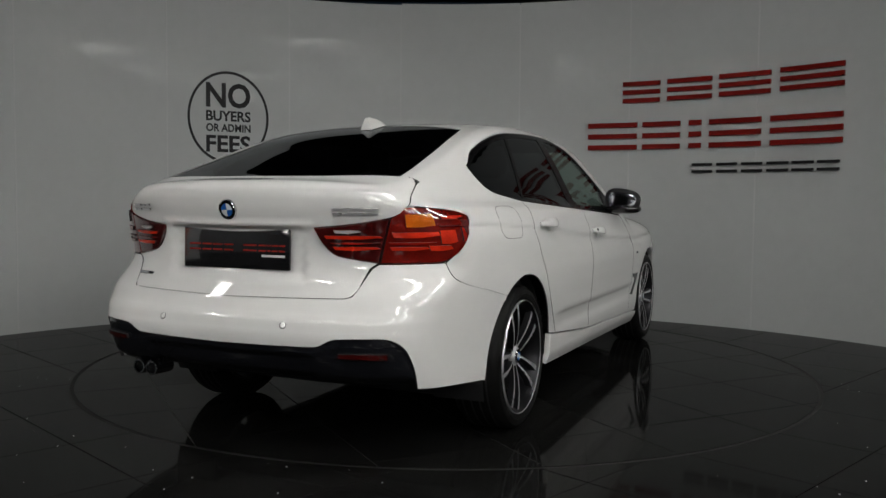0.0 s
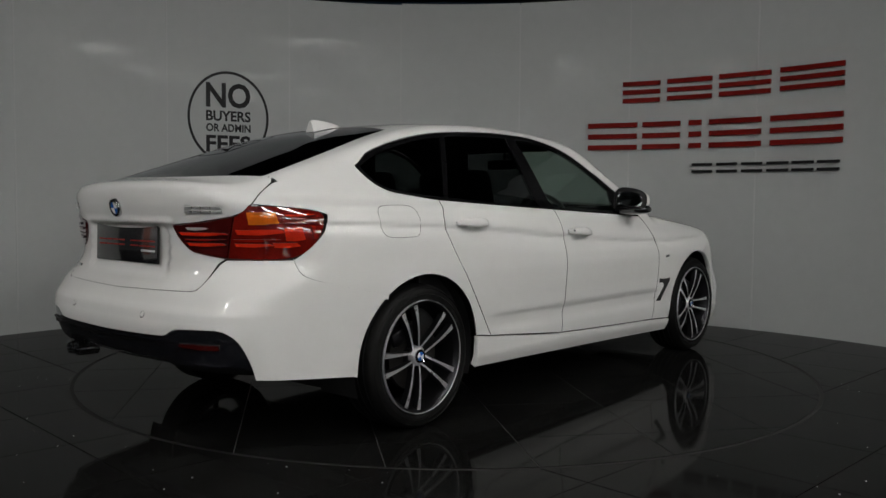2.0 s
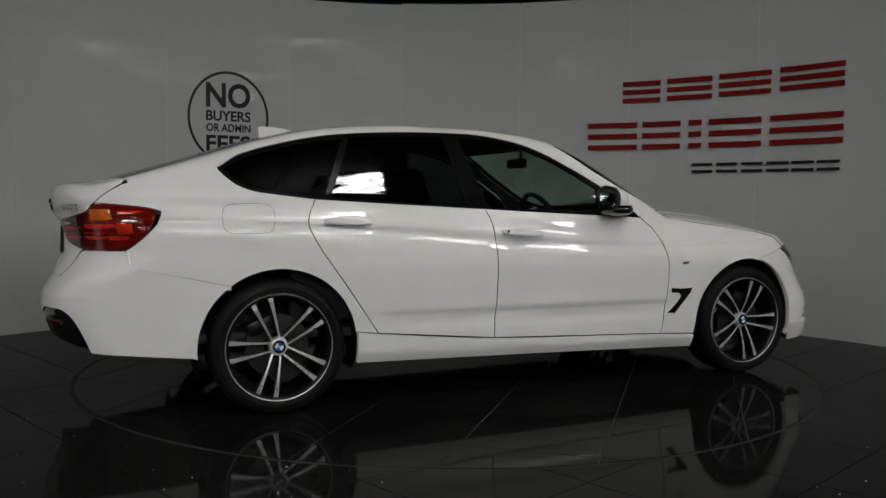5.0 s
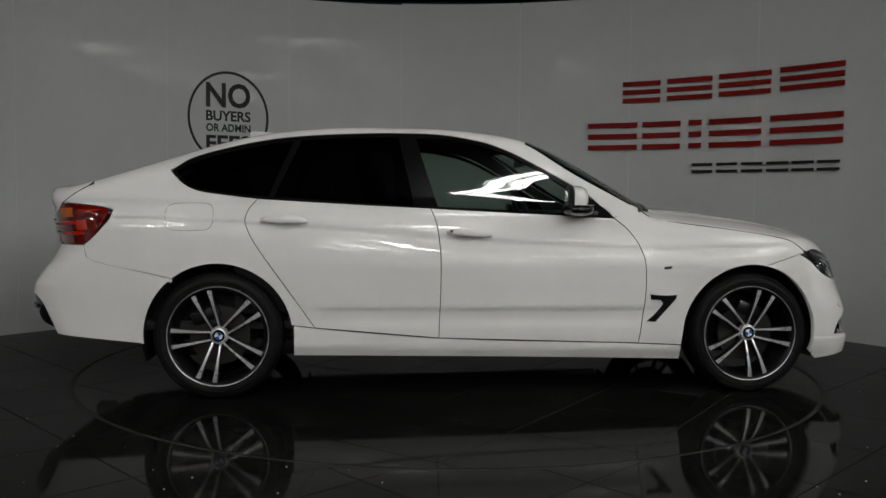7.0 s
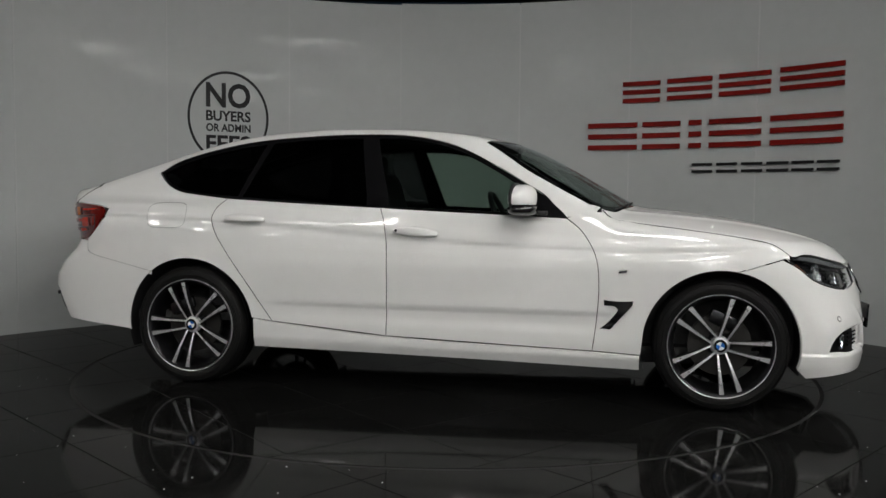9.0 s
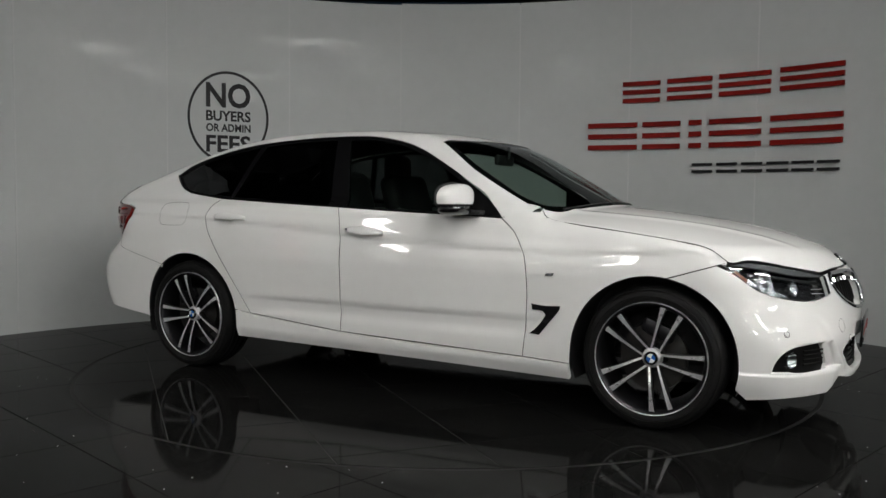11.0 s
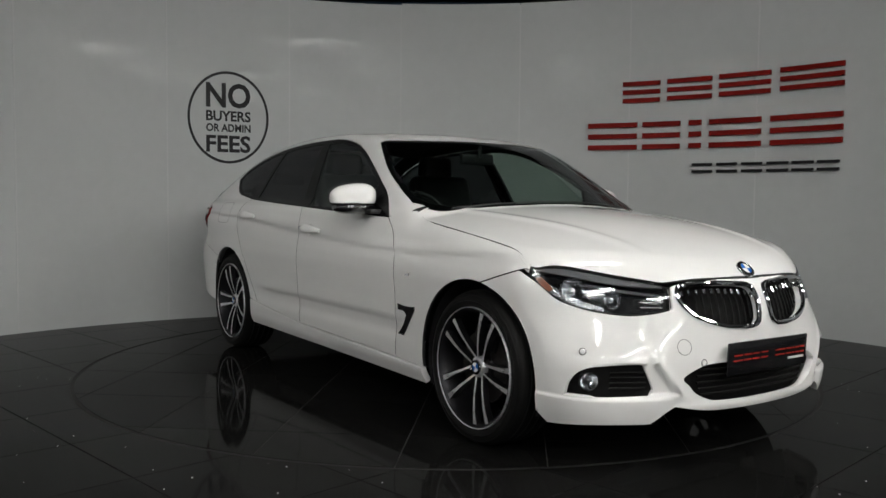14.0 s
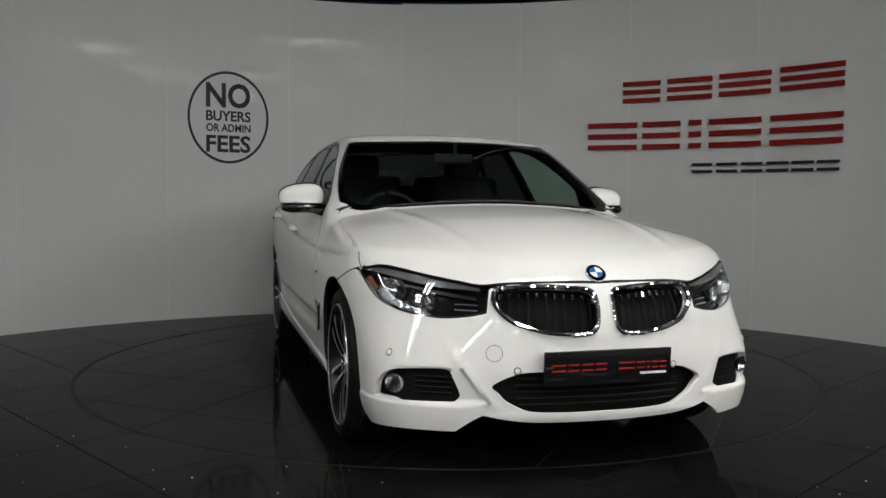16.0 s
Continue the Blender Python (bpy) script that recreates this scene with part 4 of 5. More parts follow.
def build_glass():
    full = [sharp((-3.188, 1.213)), (-3.114, 1.139), (-3.027, 1.102), (-2.882, 1.083), (-2.735, 1.069), (-2.289, 1.043), (-1.804, 1.020), (-1.056, .989), sharp((-.775, .978)), (-.887, 1.080), (-1.02, 1.167), (-1.184, 1.261), (-1.347, 1.344), (-1.508, 1.399), (-1.731, 1.436), (-1.983, 1.441), (-2.294, 1.430), (-2.602, 1.403), (-2.905, 1.340), (-3.086, 1.282)]
    front_pane = [sharp((-1.755, 1.032)), (-1.4, 1.018), sharp((-1.045, 1.004)), (-1.05, 1.04), sharp((-1.03, 1.142)), (-1.184, 1.238), (-1.347, 1.322), (-1.508, 1.378), (-1.70, 1.411), sharp((-1.868, 1.416))]
    rear_pane = [sharp((-2.635, 1.080)), (-2.289, 1.058), sharp((-1.885, 1.037)), sharp((-1.965, 1.418)), (-2.294, 1.408), sharp((-2.50, 1.390))]
    quarter_pane = [sharp((-3.162, 1.212)), (-3.100, 1.152), (-3.020, 1.118), (-2.882, 1.098), sharp((-2.668, 1.082)), sharp((-2.545, 1.384)), (-2.700, 1.362), (-2.905, 1.316), (-3.070, 1.260)]
    car_panel("window_surround", "right", full, PILLAR, car, "gloss black window surround", holes=[front_pane, rear_pane, quarter_pane], grid=.03, offset=-.002, mirror=True, depth=.02)
    car_panel("front_door_window", "right", front_pane, SIDE_GLASS, car, "clear tinted side window", grid=.04, offset=-.005, depth=0, mirror=True, gap=-.004)
    car_panel("rear_door_window", "right", rear_pane, PRIVACY_GLASS, car, "dark privacy glass", grid=.04, offset=-.005, depth=0, mirror=True, gap=-.004)
    car_panel("quarter_window", "right", quarter_pane, PRIVACY_GLASS, car, "dark privacy glass", grid=.04, offset=-.005, depth=0, mirror=True, gap=-.004)
    half = [(-.394, 0, 1), (-.409, .25), (-.450, .45), (-.515, .66), sharp((-.600, .722)), sharp((-.672, .764)), (-.80, .752), (-.987, .716), (-1.12, .672), sharp((-1.248, .618)), (-1.17, .45), (-1.125, .25), (-1.105, 0, 1)]
    car_panel("windscreen", "top", both_sides(half, "top"), SCREEN_GLASS, car, "clear tinted windscreen", grid=.045, offset=-.004, depth=0)
    small = [(-.435, 0, 1), (-.45, .25), (-.492, .45), (-.60, .67), (-.70, .725), (-.80, .722), (-.98, .690), (-1.11, .648), (-1.222, .592), (-1.16, .45), (-1.14, .25), (-1.13, 0, 1)]
    car_panel("screen_border", "top", both_sides(half, "top"), BLACK_GLOSS, car, "black windscreen border", holes=[both_sides(small, "top")], grid=.04, offset=-.006, depth=.0)
    half = [(-3.735, 0, 1), (-3.715, .28), sharp((-3.628, .591)), (-3.45, .579), (-3.2, .553), (-2.95, .524), sharp((-2.805, .496)), (-2.755, .3), (-2.735, 0, 1)]
    car_panel("rear_window", "top", both_sides(half, "top"), PRIVACY_GLASS, car, "dark privacy rear glass", grid=.045, offset=-.003, depth=.0, gap=-.004)
    for y0, y1 in ((-.62, -.02), (-.05, .55)):
        q, m, _ = lift("top", [(-.437 - .25 * y * y, y) for y in np.linspace(y0, y1, 12)])
        car_part(part("wiper", wire(q + .001 * m, .0045, 6), BLACK_PLASTIC, car))


def roundel(parent, at, normal, r, label="round blue and white enamel badge"):
    up = Vector((0, 0, 1))
    z = Vector(normal).normalized()
    x = up.cross(z).normalized()
    y = z.cross(x)
    m = Matrix((x, y, z)).transposed().to_4x4()
    m.translation = at
    ring = lathe([(.0005, .004), (r * .66, .004), (r * .7, .0045), (r * .96, .003), (r, .0), (r, -.01)], "z", 32)
    ring.transform(m)
    badge = part("badge", ring, BLACK_GLOSS, parent, label)
    edge = lathe([(r * .93, .0035), (r * .965, .005), (r, .003), (r * 1.01, -.002)], "z", 32)
    edge.transform(m)
    part("badge_rim", edge, CHROME, badge)
    for k in range(4):
        bm = bmesh.new()
        c = bm.verts.new((0, 0, .0052))
        arc = [bm.verts.new((r * .64 * math.cos(a), r * .64 * math.sin(a), .0052)) for a in np.linspace(k * math.pi / 2, (k + 1) * math.pi / 2, 9)]
        for a, b in zip(arc, arc[1:]):
            bm.faces.new((c, a, b))
        bm.transform(m)
        part("badge_quarter", bm, BLUE if k % 2 else WHITE_ENAMEL, badge)
    return badge


def build_badges():
    c, n = on_skin("rear", 0, 1.019, .004)
    car_part(roundel(car, c, n, .041))
    c, n = on_skin("top", .728, 0, .005)
    car_part(roundel(car, c, n, .041))
    # model badges as plain chrome bars
    for u0, u1, z in ((-.389, -.419, 1.015), (-.424, -.454, 1.015), (-.459, -.489, 1.015), (-.496, -.53, 1.015), (.398, .455, 1.024), (.465, .53, 1.024)):
        for dz in (-.012, .006):
            car_panel("badge_bar", "rear", [(u0, z + dz, 1), (u1, z + dz, 1), (u1, z + dz + .007, 1), (u0, z + dz + .007, 1)], MACHINED, car, grid=.02, gap=0, offset=.006, depth=.006)
    car_panel("badge_bar", "rear", [(.395, .738, 1), (.475, .738, 1), (.475, .748, 1), (.395, .748, 1)], CHROME, car, grid=.02, gap=0, offset=.006, depth=.006)
    car_panel("wing_badge", "right", [(-.515, .700, 1), (-.475, .703, 1), (-.47, .716, 1), (-.51, .713, 1)], CHROME, car, grid=.02, gap=0, offset=.004, depth=.005, mirror=True)


def build_plate(domain, z0, z1, bar):
    """A black dealer's plate with a row of red bars and a short pale one."""
    c, n = on_skin(domain, 0, (z0 + z1) / 2)
    face = c.x + (.012 if domain == "front" else .017)
    s = 1 if domain == "front" else -1
    lean = .05 if domain == "front" else -.02
    m = Matrix.Translation((face, 0, (z0 + z1) / 2)) @ Matrix.Rotation(lean * s, 4, "Y")
    h = z1 - z0
    bm = box((.012, .522, h), (0, 0, 0), .004)
    bm.transform(m)
    plate = car_part(part("number_plate", bm, BLACK_GLOSS, car, "black dealer plate with red bars"))
    x = s * .0065
    for u0, u1 in ((-.23, -.175), (-.165, -.12), (-.11, -.065), (-.055, -.01), (.04, .105), (.115, .15), (.158, .17), (.178, .205), (.212, .24)):
        for dz in (-.012, .009):
            b = box((.002, abs(u1 - u0), .0060), (x, s * (u0 + u1) / 2, bar + dz), 0)
            b.transform(m)
            part("red_bar", b, PLATE_RED, plate, smooth=False)
    b = box((.002, .11, .009), (x, s * .185, bar - .032), 0)
    b.transform(m)
    part("pale_bar", b, WHITE_ENAMEL, plate, smooth=False)


def build_rear_lamps():
    outer = [sharp((-.572, .990)), (-.600, 1.012), sharp((-.616, 1.034)), (-.70, 1.030), (-.815, 1.016), (-.862, 1.000), (-.862, .95), (-.827, .875), (-.762, .826), (-.66, .817), sharp((-.545, .819))]
    inner = [sharp((-.567, .989)), (-.45, .965), sharp((-.330, .950)), (-.348, .91), (-.376, .871), (-.412, .844), sharp((-.538, .820))]
    for s in (1, -1):
        f = lambda pts: pts if s == 1 else [(-q[0],) + tuple(q[1:]) for q in pts][::-1]
        for edge, base, strips in ((outer, DEEP_RED_LENS, ((-.618, -.715, .957, 1.008, AMBER_LENS), (-.735, -.835, .985, .997, BRIGHT_RED_LENS), (-.735, -.842, .958, .968, RED_LENS), (-.582, -.735, .918, .940, BRIGHT_RED_LENS), (-.735, -.800, .893, .944, BRIGHT_RED_LENS),
                                                            (-.578, -.700, .868, .884, BRIGHT_RED_LENS), (-.700, -.785, .866, .888, BRIGHT_RED_LENS), (-.575, -.720, .892, .902, RED_LENS), (-.822, -.842, .900, .948, RED_LENS))),
                                   (inner, DARK_RED_LENS, ((-.40, -.485, .934, .948, CLEAR_LENS), (-.372, -.552, .912, .927, BRIGHT_RED_LENS), (-.40, -.545, .868, .884, BRIGHT_RED_LENS), (-.39, -.545, .892, .900, RED_LENS)))):
            lamp = car_panel("rear_lamp", "rear", f(edge), base, car, "smoked red rear lamp with amber and bright red bands", offset=.002, grid=.02, depth=.02, gap=.001,
                             relief=lambda uv, p: .010 * np.sin(np.clip((uv[:, 1] - .82) / .21, 0, 1) * np.pi))[0]
            for u0, u1, z0, z1, mat in strips:
                band = [sharp((u0, z0)), ((u0 + u1) / 2, z0 - .002), sharp((u1, z0 + .006)), sharp((u1 + .012, z1)), ((u0 + u1) / 2, z1 + .001), sharp((u0 + .008, z1))]
                panel("lamp_band", "rear", f(band), mat, lamp, offset=.009, grid=.02, depth=.006, relief=lambda uv, p: .010 * np.sin(np.clip((uv[:, 1] - .82) / .21, 0, 1) * np.pi))


def build_headlamps():
    edge = [sharp((-.394, .726)), (-.396, .69), sharp((-.396, .646)), (-.45, .632), (-.544, .623), (-.669, .640), (-.773, .678), (-.85, .742), sharp((-.895, .787)), (-.80, .802), (-.70, .790), (-.604, .771), (-.50, .753)]
    for s in (1, -1):
        f = lambda pts: pts if s == 1 else [(-q[0],) + tuple(q[1:]) for q in pts][::-1]
        lamp = car_panel("headlamp", "front", f(edge), BLACK_GLOSS, car, "clear headlamp with chrome reflectors in a black housing", offset=-.045, grid=.03, depth=0)[0]
        panel("lamp_cover", "front", f(edge), LENS_GLASS, lamp, "clear cover", offset=.002, grid=.025, depth=.012)
        for u, z, r, mat in ((-.735, .716, .054, LAMP_INSIDE), (-.600, .684, .036, LAMP_INSIDE)):
            c, n = on_skin("front", s * u, z, -.038)
            d = (n + Vector((.9, 0, 0))).normalized()
            rot = Matrix.Translation(c) @ d.to_track_quat("Z", "Y").to_matrix().to_4x4()
            bowl = lathe([(.0005, -.012), (r * .5, -.010), (r * .85, .004), (r * .97, .020), (r, .024)], "z", 30)
            bowl.transform(rot)
            b = part("reflector", bowl, mat, lamp, "chrome reflector bowl")
            eye = blob((r * .36, r * .36, r * .34), (0, 0, .006), seg=20, rings=12)
            eye.transform(rot)
            part("projector_lens", eye, CHROME, b)
        panel("side_marker", "front", f([sharp((-.805, .705)), (-.84, .728), sharp((-.862, .758)), sharp((-.84, .768)), (-.815, .745), sharp((-.792, .722))]), MARKER, lamp, "dull amber side marker", offset=-.022, grid=.02, depth=.006)
        panel("lamp_bar", "front", f([sharp((-.43, .690)), (-.55, .708), sharp((-.685, .733)), sharp((-.69, .744)), (-.55, .722), sharp((-.43, .703))]), DARK_ALLOY, lamp, offset=-.014, grid=.02, depth=.008)
        for z0 in (.655, .675):
            q, m, _ = lift("front", [(s * u, z0 + .12 * (-.42 - u) * .2) for u in np.linspace(-.50, -.425, 6)])
            part("trim_fin", wire(q - .018 * m, .0035, 6), CHROME, lamp)
        panel("lamp_brow_panel", "front", f([sharp((-.42, .738)), (-.50, .750), (-.604, .768), (-.70, .787), (-.80, .799), sharp((-.882, .785)), (-.80, .776), (-.70, .758), (-.58, .735), sharp((-.42, .722))]), BROW, lamp, "grey upper light bar", offset=-.006, grid=.02, depth=.01)
        panel("lamp_mask", "front", f([sharp((-.62, .64)), (-.70, .652), (-.80, .70), sharp((-.868, .765)), (-.80, .735), (-.70, .68), sharp((-.62, .655))]), LAMP_INSIDE, lamp, offset=-.030, grid=.02, depth=.005)
        q, m, _ = lift("front", [(s * u, z) for u, z in ((-.45, .735), (-.55, .752), (-.65, .772), (-.75, .788), (-.84, .786))])
        part("lamp_brow", wire(q - .012 * m, .006, 6), DARK_ALLOY, lamp)


def build_details(front_doors, rear_doors):
    # handles, on their doors
    for doors, x0, x1, z0, z1 in ((front_doors, -1.713, -1.469, .896, .884), (rear_doors, -2.697, -2.455, .953, .949)):
        for s, door in zip((1, -1), doors):
            p, n, _ = lift("right", [(x, z0 + (z1 - z0) * k) for k, x in zip(np.linspace(0, 1, 13), np.linspace(x0, x1, 13))])
            out = .004 + .036 * np.sin(np.linspace(0, np.pi, 13)) ** .6
            bm = bmesh.new()
            rings = []
            for i in range(13):
                k = i / 12
                half_h = .0235 * (.30 + .70 * math.sin(math.pi * (k * .9 + .05)) ** .8)
                c = p[i] + n[i] * out[i]
                up = np.array([0, .25, 1.0])
                up /= np.linalg.norm(up)
                rings.append([bm.verts.new((c[0], s * (c[1] - .008 * math.cos(a) + up[1] * half_h * math.sin(a)), c[2] + up[2] * half_h * math.sin(a))) for a in np.linspace(0, 2 * math.pi, 12, endpoint=False)])
            for a, b in zip(rings, rings[1:]):
                for k in range(12):
                    bm.faces.new((a[k], a[(k + 1) % 12], b[(k + 1) % 12], b[k]))
            bm.faces.new(rings[0])
            bm.faces.new(rings[-1])
            part("handle", bm, PAINT, door)
            cup = lathe([(.0005, -.0005), (.03, .0), (.036, .0012)], "z", 28)
            c, m = on_skin("right", (x0 + x1) / 2 - .01, (z0 + z1) / 2, .0015)
            cup.transform(Matrix.Translation(c) @ m.to_track_quat("Z", "Y").to_matrix().to_4x4() @ Matrix.Diagonal((1.0, 1.0, 1, 1)))
            if s == -1:
                cup.transform(Matrix.Diagonal((1, -1, 1, 1)))
            part("handle_cup", cup, PAINT, door)
            if doors is front_doors:
                c, m = on_skin("right", x0 + .022, z0, .034)
                lock = lathe([(.0005, .001), (.007, .001), (.008, -.004)], "z", 16)
                lock.transform(Matrix.Translation(c) @ m.to_track_quat("Z", "Y").to_matrix().to_4x4())
                if s == -1:
                    lock.transform(Matrix.Diagonal((1, -1, 1, 1)))
                part("lock", lock, CHROME, door)
    # wing mirrors
    for s, door in zip((-1, 1), front_doors):
        shell = blob((.085, .120, .078), (0, 0, 0), .78, 28, 18)
        for v in shell.verts:
            k = (v.co.y + .12) / .24
            v.co.x = v.co.x * (1 - .35 * k if v.co.x > 0 else .75) - .03 * k
            v.co.z = v.co.z * (1 - .22 * k) - .01 * k
        for v in shell.verts:
            v.co.x = max(v.co.x, -.052)
            v.co.z = max(v.co.z, -.040)
        shell.transform(Matrix.Translation((-1.005, s * .918, 1.085)) @ Matrix.Diagonal((1, s, 1, 1)))
        m = part("wing_mirror", shell, PAINT, door, "white wing mirror on a black stalk")
        low = blob((.080, .118, .034), (0, 0, 0), .8, 24, 12)
        low.transform(Matrix.Translation((-1.008, s * .915, 1.022)) @ Matrix.Diagonal((1, s, 1, 1)))
        part("mirror_base", low, BLACK_GLOSS, m)
        strip = blob((.083, .120, .004), (0, 0, 0), .8, 24, 8)
        strip.transform(Matrix.Translation((-1.006, s * .916, 1.046)) @ Matrix.Diagonal((1, s, 1, 1)))
        part("mirror_strip", strip, CHROME, m, "thin bright strip")
        sail = box((.16, .10, .022), (-.965, s * .835, 1.003), .008)
        part("mirror_stalk", sail, BLACK_PLASTIC, m)
        for name, size, x, mat in (("mirror_frame", (.016, .121, .077), -1.050, BLACK_PLASTIC), ("mirror_glass", (.006, .097, .052), -1.064, CHROME)):
            face = blob(size, (0, 0, 0), .72, 28, 16)
            for v in face.verts:
                k = v.co.y / .12
                v.co.z *= 1 - .20 * k
                v.co.x -= .012 * k
            face.transform(Matrix.Translation((x, s * .918, 1.080)) @ Matrix.Diagonal((1, s, 1, 1)))
            part(name, face, mat, m)
    # fuel flap seam, gill vents, shark fin
    flap = [(-3.150, 1.036), (-2.975, 1.038), (-2.945, 1.01), (-2.948, .93), (-2.975, .900), (-3.15, .899), (-3.185, .925), (-3.186, 1.01)]
    rim = outline(flap, .02)
    p, n, _ = lift("right", rim)
    car_part(part("fuel_flap_seam", wire(p - .0006 * n, .0014, 5, True), TRIM_GREY, car))
    gill = [sharp((-.588, .562)), (-.51, .556), sharp((-.436, .559)), (-.438, .538), (-.49, .475), sharp((-.550, .404)), sharp((-.606, .408)), (-.56, .45), (-.515, .51), (-.53, .526), sharp((-.585, .530))]
    car_panel("side_vent", "right", gill, BLACK_GLOSS, car, "gloss black side vent", grid=.02, offset=.005, depth=.012, mirror=True)
    fin = bmesh.new()
    rings = []
    for k in np.linspace(0, 1, 12):
        h = .066 * (1 - k) ** .75 * (1 if k > .02 else .9)
        w = .032 * (1 - .35 * k) if k < .75 else .030 * (1 - k) * 3
        x = -2.86 + .21 * k
        zb = float(top_height(np.array([x]), np.array([0.0]))[0]) - .004
        rings.append([fin.verts.new((x, y * w, zb + q * h + .004)) for y, q in ((1, 0), (.8, .25), (.35, .8), (.12, 1), (-.12, 1), (-.35, .8), (-.8, .25), (-1, 0))])
    for a, b in zip(rings, rings[1:]):
        for k in range(7):
            fin.faces.new((a[k], a[k + 1], b[k + 1], b[k]))
    fin.faces.new(rings[0])
    car_part(part("roof_aerial", fin, PAINT, car, "white shark-fin aerial"))
    # exhaust tips on one side
    for y in (.494, .425):
        pipe = lathe([(.025, .05), (.031, .05), (.033, .03), (.033, -.05), (.028, -.05), (.027, .045)], "y", 28)
        pipe.transform(Matrix.Translation((-3.88, y, .345)) @ Matrix.Rotation(radians(90), 4, "Z"))
        tip = car_part(part("exhaust_tip", pipe, CHROME, car, "chrome round exhaust tip"))
        part("exhaust_bore", tube(.026, .01, (-3.86, y, .345), "x"), BLACK_PLASTIC, tip)


def build_underside_and_cabin():
    car_part(part("underbody", box((3.6, 1.35, .10), (-1.5, 0, .25), .03), BLACK_PLASTIC, car, "black underbody"))
    for cx, in ((0,), (-2.92,)):
        for s in (1, -1):
            bm = bmesh.new()
            rows = []
            for a in np.linspace(-20, 200, 30):
                c, sn = math.cos(radians(a)), math.sin(radians(a))
                rows.append([bm.verts.new((cx + .402 * c, s * y, .335 + .402 * sn)) for y in (.84, .60)] + [bm.verts.new((cx + .05 * c, s * .60, .335 + .05 * sn))])
            for a, b in zip(rows, rows[1:]):
                bm.faces.new((a[0], a[1], b[1], b[0]))
                bm.faces.new((a[1], a[2], b[2], b[1]))
            car_part(part("wheel_arch_liner", bm, BLACK_PLASTIC, car, "black wheel arch liner"))
    # cabin
    car_part(part("cabin_floor", box((2.9, 1.5, .05), (-2.1, 0, .38), .01), TRIM_GREY, car))
    car_part(part("boot_trim", box((.75, 1.2, .5), (-3.30, 0, .72), .05), TRIM_GREY, car, "dark boot lining"))
    car_part(part("bulkhead", box((.06, 1.5, .62), (-.62, 0, .66), .01), BLACK_PLASTIC, car))
    dash = box((.48, 1.42, .26), (-.86, 0, .88), .08, 4)
    car_part(part("dashboard", dash, LEATHER, car, "black dashboard"))
    for s in (1, -1):
        car_part(part("door_card", box((2.0, .05, .55), (-1.85, s * .76, .72), .02), LEATHER, car))
    for y in (-.37, .37):
        seat = part("front_seat", box((.50, .50, .16), (-1.72, y, .58), .05, 3), LEATHER, car, "black leather front seat")
        back = box((.14, .48, .64), (0, 0, .32), .06, 3)
        back.transform(Matrix.Translation((-1.95, y, .62)) @ Matrix.Rotation(radians(-16), 4, "Y"))
        part("seat_back", back, LEATHER, seat)
        part("headrest", box((.10, .26, .19), (-2.16, y, 1.285), .045, 3), LEATHER, seat)
        for d in (-.06, .06):
            part("headrest_post", tube(.007, .1, (-2.145, y + d, 1.185)), CHROME, seat)
        car_part(seat)
    bench = part("rear_bench", box((.50, 1.30, .16), (-2.62, 0, .60), .05, 3), LEATHER, car, "black leather rear bench")
    back = box((.14, 1.30, .60), (0, 0, .30), .05, 3)
    back.transform(Matrix.Translation((-2.86, 0, .62)) @ Matrix.Rotation(radians(-22), 4, "Y"))
    part("bench_back", back, LEATHER, bench)
    for y in (-.38, .38, 0):
        part("headrest", box((.09, .26, .15), (-3.06, y, 1.19), .04, 3), LEATHER, bench)
    car_part(bench)
    ring = wire([(0, .185 * math.cos(a), .185 * math.sin(a)) for a in np.linspace(0, 2 * math.pi, 40, endpoint=False)], .016, 8, True)
    ring.transform(Matrix.Translation((-1.18, -.37, .94)) @ Matrix.Rotation(radians(-24), 4, "Y"))
    wheel = car_part(part("steering_wheel", ring, LEATHER, car, "black steering wheel"))
    hub = box((.05, .30, .05), (0, 0, 0), .015)
    merge(hub, box((.05, .13, .16), (0, 0, -.03), .03))
    hub.transform(Matrix.Translation((-1.17, -.37, .94)) @ Matrix.Rotation(radians(-24), 4, "Y"))
    part("wheel_hub", hub, LEATHER, wheel)
    car_part(part("interior_mirror", box((.03, .24, .065), (-1.16, 0, 1.315), .014, 3), BLACK_PLASTIC, car))
    part("mirror_foot", tube(.012, .07, (-1.13, 0, 1.36)), BLACK_PLASTIC, car).location = CAR_AT


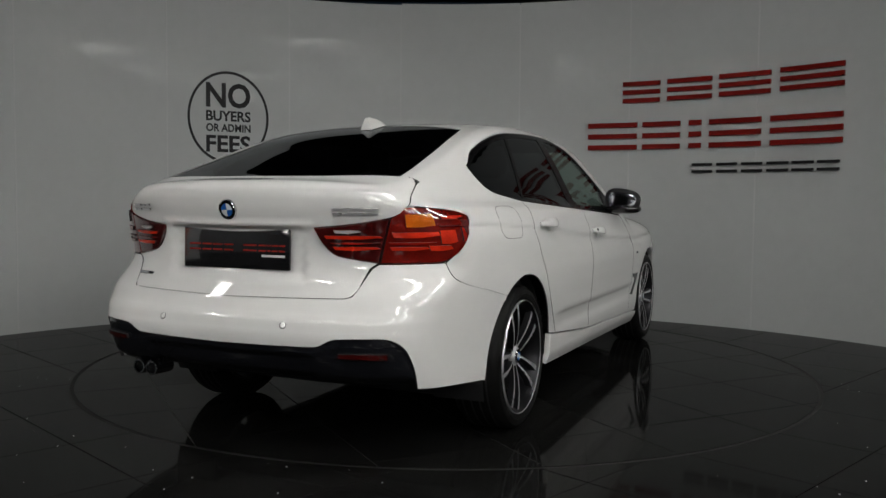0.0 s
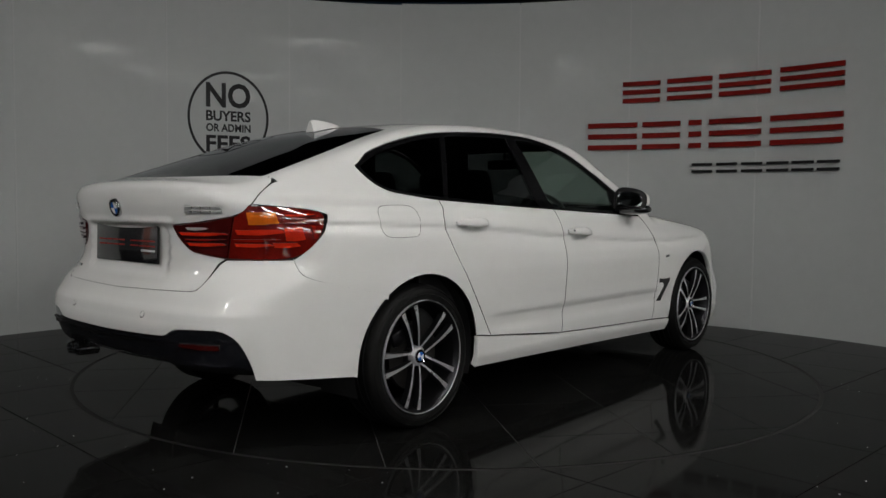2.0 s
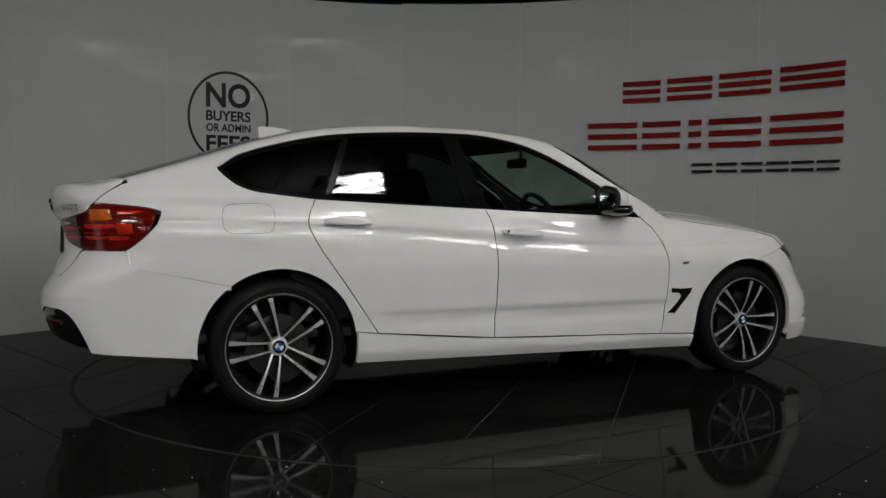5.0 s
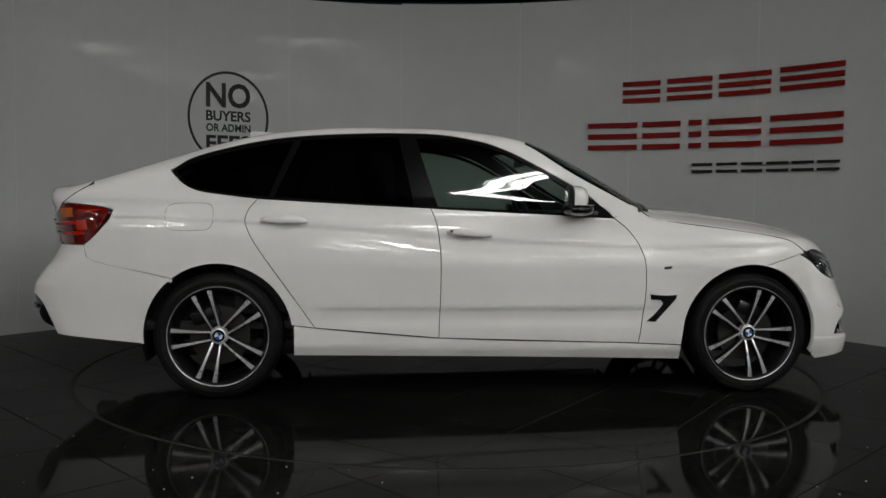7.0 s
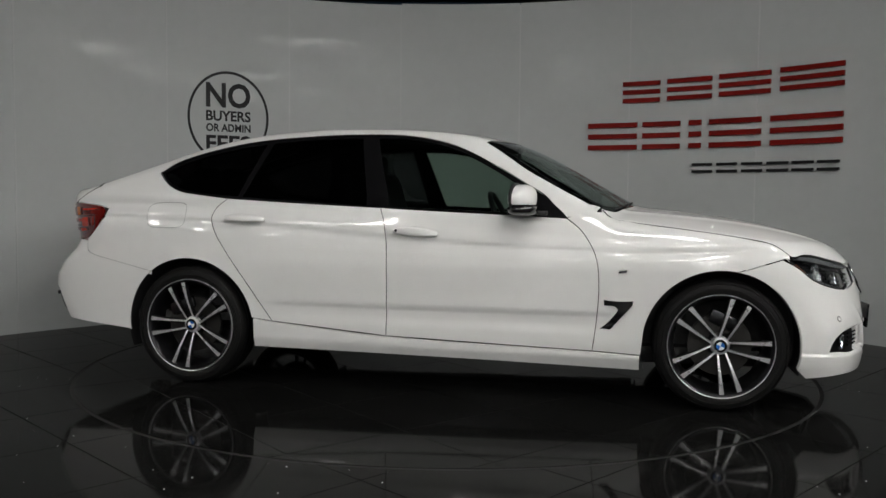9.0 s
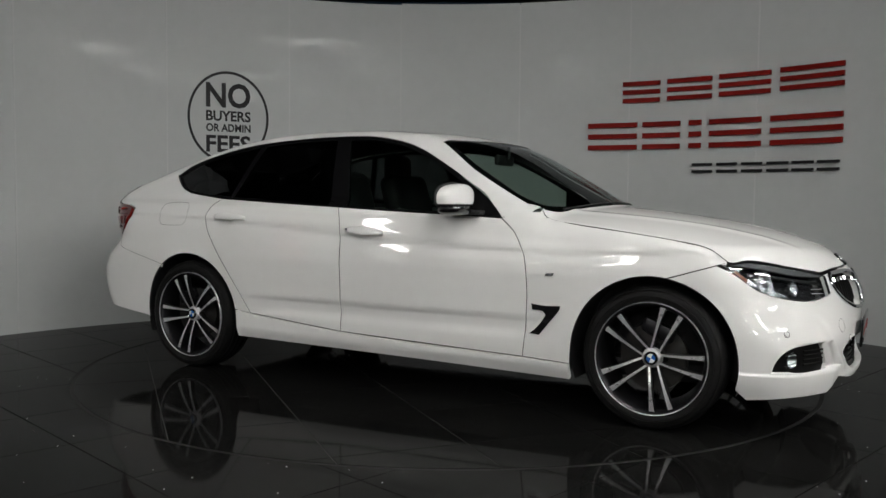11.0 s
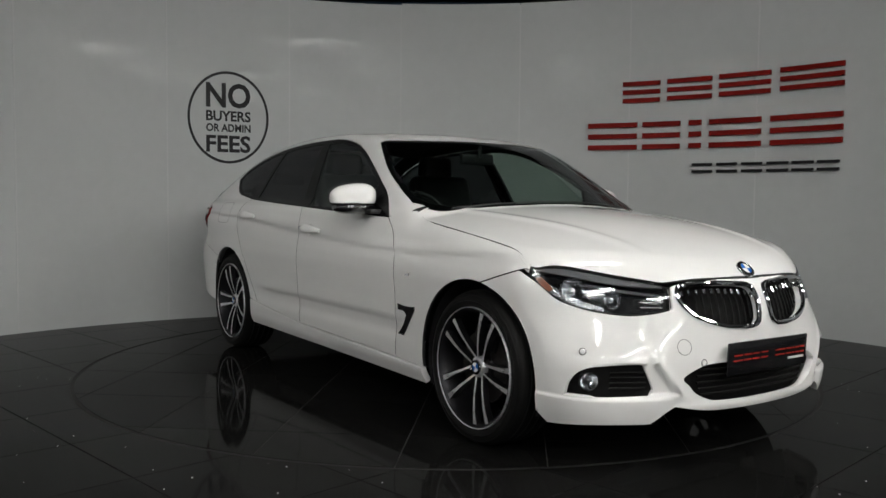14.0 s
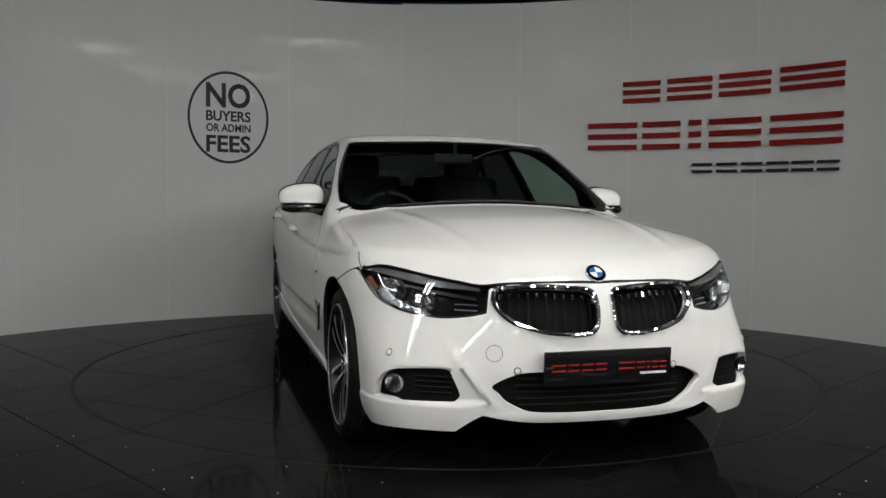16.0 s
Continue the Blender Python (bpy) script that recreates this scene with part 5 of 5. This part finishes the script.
def build_wheel():
    """An alloy wheel with five pairs of spokes; its axis points along -y."""
    R, half = .338, .112
    tread = [(.262, -half * .93), (.270, -half), (.285, -half * 1.04), (.305, -half * 1.03), (.322, -half * .95), (.333, -half * .80), (R, -half * .6)]
    prof = tread + [(R, 0)] + [(r, -w) for r, w in tread[::-1]]
    barrel = [(.264, -.112), (.258, -.116), (.250, -.110), (.240, -.085), (.228, -.03), (.222, .06), (.240, .105), (.262, .112)]
    wheel = part("wheel", lathe(barrel, seg=72), [DARK_ALLOY], car, "dark alloy wheel with bright machined double spokes")
    part("rim_lip", lathe([(.2655, -.106), (.2650, -.1155), (.2632, -.1185), (.2612, -.1175), (.2602, -.112)], seg=72), MACHINED, wheel, "bright machined rim edge")
    tyre = part("tyre", lathe(prof, seg=72), RUBBER, wheel, "black low-profile tyre")
    for w in (-.062, -.02, .02, .062):
        part("tread_groove", lathe([(R + .0006, w - .005), (R + .0006, w + .005)], seg=72), BLACK_PLASTIC, tyre)
    for r, w in ((.292, -half * 1.045), (.318, -half * 1.0)):
        part("sidewall_rib", lathe([(r - .002, w + .001), (r, w - .0018), (r + .002, w + .001)], seg=72), RUBBER, tyre)
    part("brake_disc", lathe([(.06, -.045), (.158, -.045), (.160, -.03), (.158, -.02), (.06, -.02)], seg=48), IRON, wheel, "iron brake disc")
    cal = box((.075, .07, .16), (.125, -.03, .03), .02)
    part("brake_caliper", cal, DARK_ALLOY, wheel)
    part("hub_well", lathe([(.0005, -.060), (.055, -.062), (.066, -.05), (.070, -.02)], seg=36), DARK_ALLOY, wheel)
    for k in range(5):
        for s in (-1, 1):
            a = radians(72 * k)
            verts, faces, fm = [], [], []
            n = 9
            for i in range(n):
                t = i / (n - 1)
                r = .040 + t * .214
                off = s * (.020 + .026 * t)
                w = .0052 + .0085 * t ** 2.4
                y = -.080 - .012 * math.sin(math.pi * t * .9) - .020 * t
                cx, cz = math.cos(a), math.sin(a)
                for dw, dy in ((-w, 0), (w, 0), (w * 1.3, .03), (-w * 1.3, .03)):
                    q = off + dw
                    verts.append((r * cx - q * cz, y + dy, r * cz + q * cx))
            for i in range(n - 1):
                for j in range(4):
                    faces.append((4 * i + j, 4 * i + 4 + j, 4 * i + 4 + (j + 1) % 4, 4 * i + (j + 1) % 4))
                    fm.append(0 if j == 0 else 1)
            faces += [(0, 1, 2, 3), (4 * n - 1, 4 * n - 2, 4 * n - 3, 4 * n - 4)]
            fm += [1, 1]
            mesh_object("spoke", verts, faces, [MACHINED, DARK_ALLOY], wheel, smooth=False, face_mats=fm)
    for k in range(5):
        a = radians(72 * k + 36)
        part("wheel_bolt", tube(.010, .02, (.056 * math.cos(a), -.066, .056 * math.sin(a)), "y", seg=8), IRON, wheel)
    part("hub_face", lathe([(.030, -.089), (.040, -.087), (.046, -.080), (.050, -.06)], seg=36), MACHINED, wheel)
    return wheel


def build_wheels():
    first = build_wheel()
    cap = roundel(first, Vector((0, -.091, 0)), Vector((0, -1, 0)), .033)
    base = CAR_AT
    spots = [(0, -.765, 67, 1), (-2.92, -.765, 111, 1), (0, .765, 20, -1), (-2.92, .765, 50, -1)]
    for k, (x, y, phase, s) in enumerate(spots):
        m = Matrix.Translation((base.x + x, base.y + y, .338)) @ (Matrix.Rotation(radians(180), 4, "Z") if s == -1 else Matrix.Identity(4)) @ Matrix.Rotation(radians(-phase), 4, "Y")
        if k == 0:
            first.matrix_basis = m
        else:
            copy_thing(first, m)


front_doors, rear_doors = build_body()
build_glass()
build_badges()
build_plate("front", .380, .512, .005)
build_plate("rear", .782, .945, .005)
build_rear_lamps()
build_headlamps()
build_details(front_doors, rear_doors)
build_underside_and_cabin()
build_wheels()


# ---- floor tiles: outside the rim they lie still, inside they turn with the disc ----
def build_tiles():
    floor = bpy.data.objects["floor"]
    floor_tiles("tile", floor, (-.321, -2.372), -45, round_out)
    floor_tiles("tile", turntable, (-.328, -1.331), 50.5, round_in)
    v, f = annulus(RING_R - .012, RING_R + .012, -.0022)
    rim = mesh_object("turntable_joint", v, f, GAP, floor, smooth=False)
    rim.location = (0, RING_Y, 0)


build_tiles()


# ---- what turns: the disc and the car on it ----
def motions():
    turns = [(0, 65.75), (.5, 61.75), (1, 58.02), (1.5, 53.93), (2, 49.5), (2.5, 45.07), (3, 40.68), (3.5, 36.38), (4, 32.1), (5, 23.4), (6, 14.6), (6.5, 10.27), (7, 5.87), (7.5, 1.57), (8, -2.75), (8.5, -7.05),
             (9, -11.2), (10, -19.9), (11, -28.6), (11.5, -33.0), (12, -37.45), (12.5, -41.8), (13, -46.2), (13.5, -50.73), (14, -55.24), (14.5, -59.76), (15, -64.3), (15.5, -68.84), (16, -73.36)]
    rows = [(t, pose(0, 0, 0, 0, 0, a)) for t, a in turns]
    walk(car, rows)
    walk(turntable, [(t, pose(0, RING_Y, 0, 0, 0, a)) for t, a in turns])


motions()
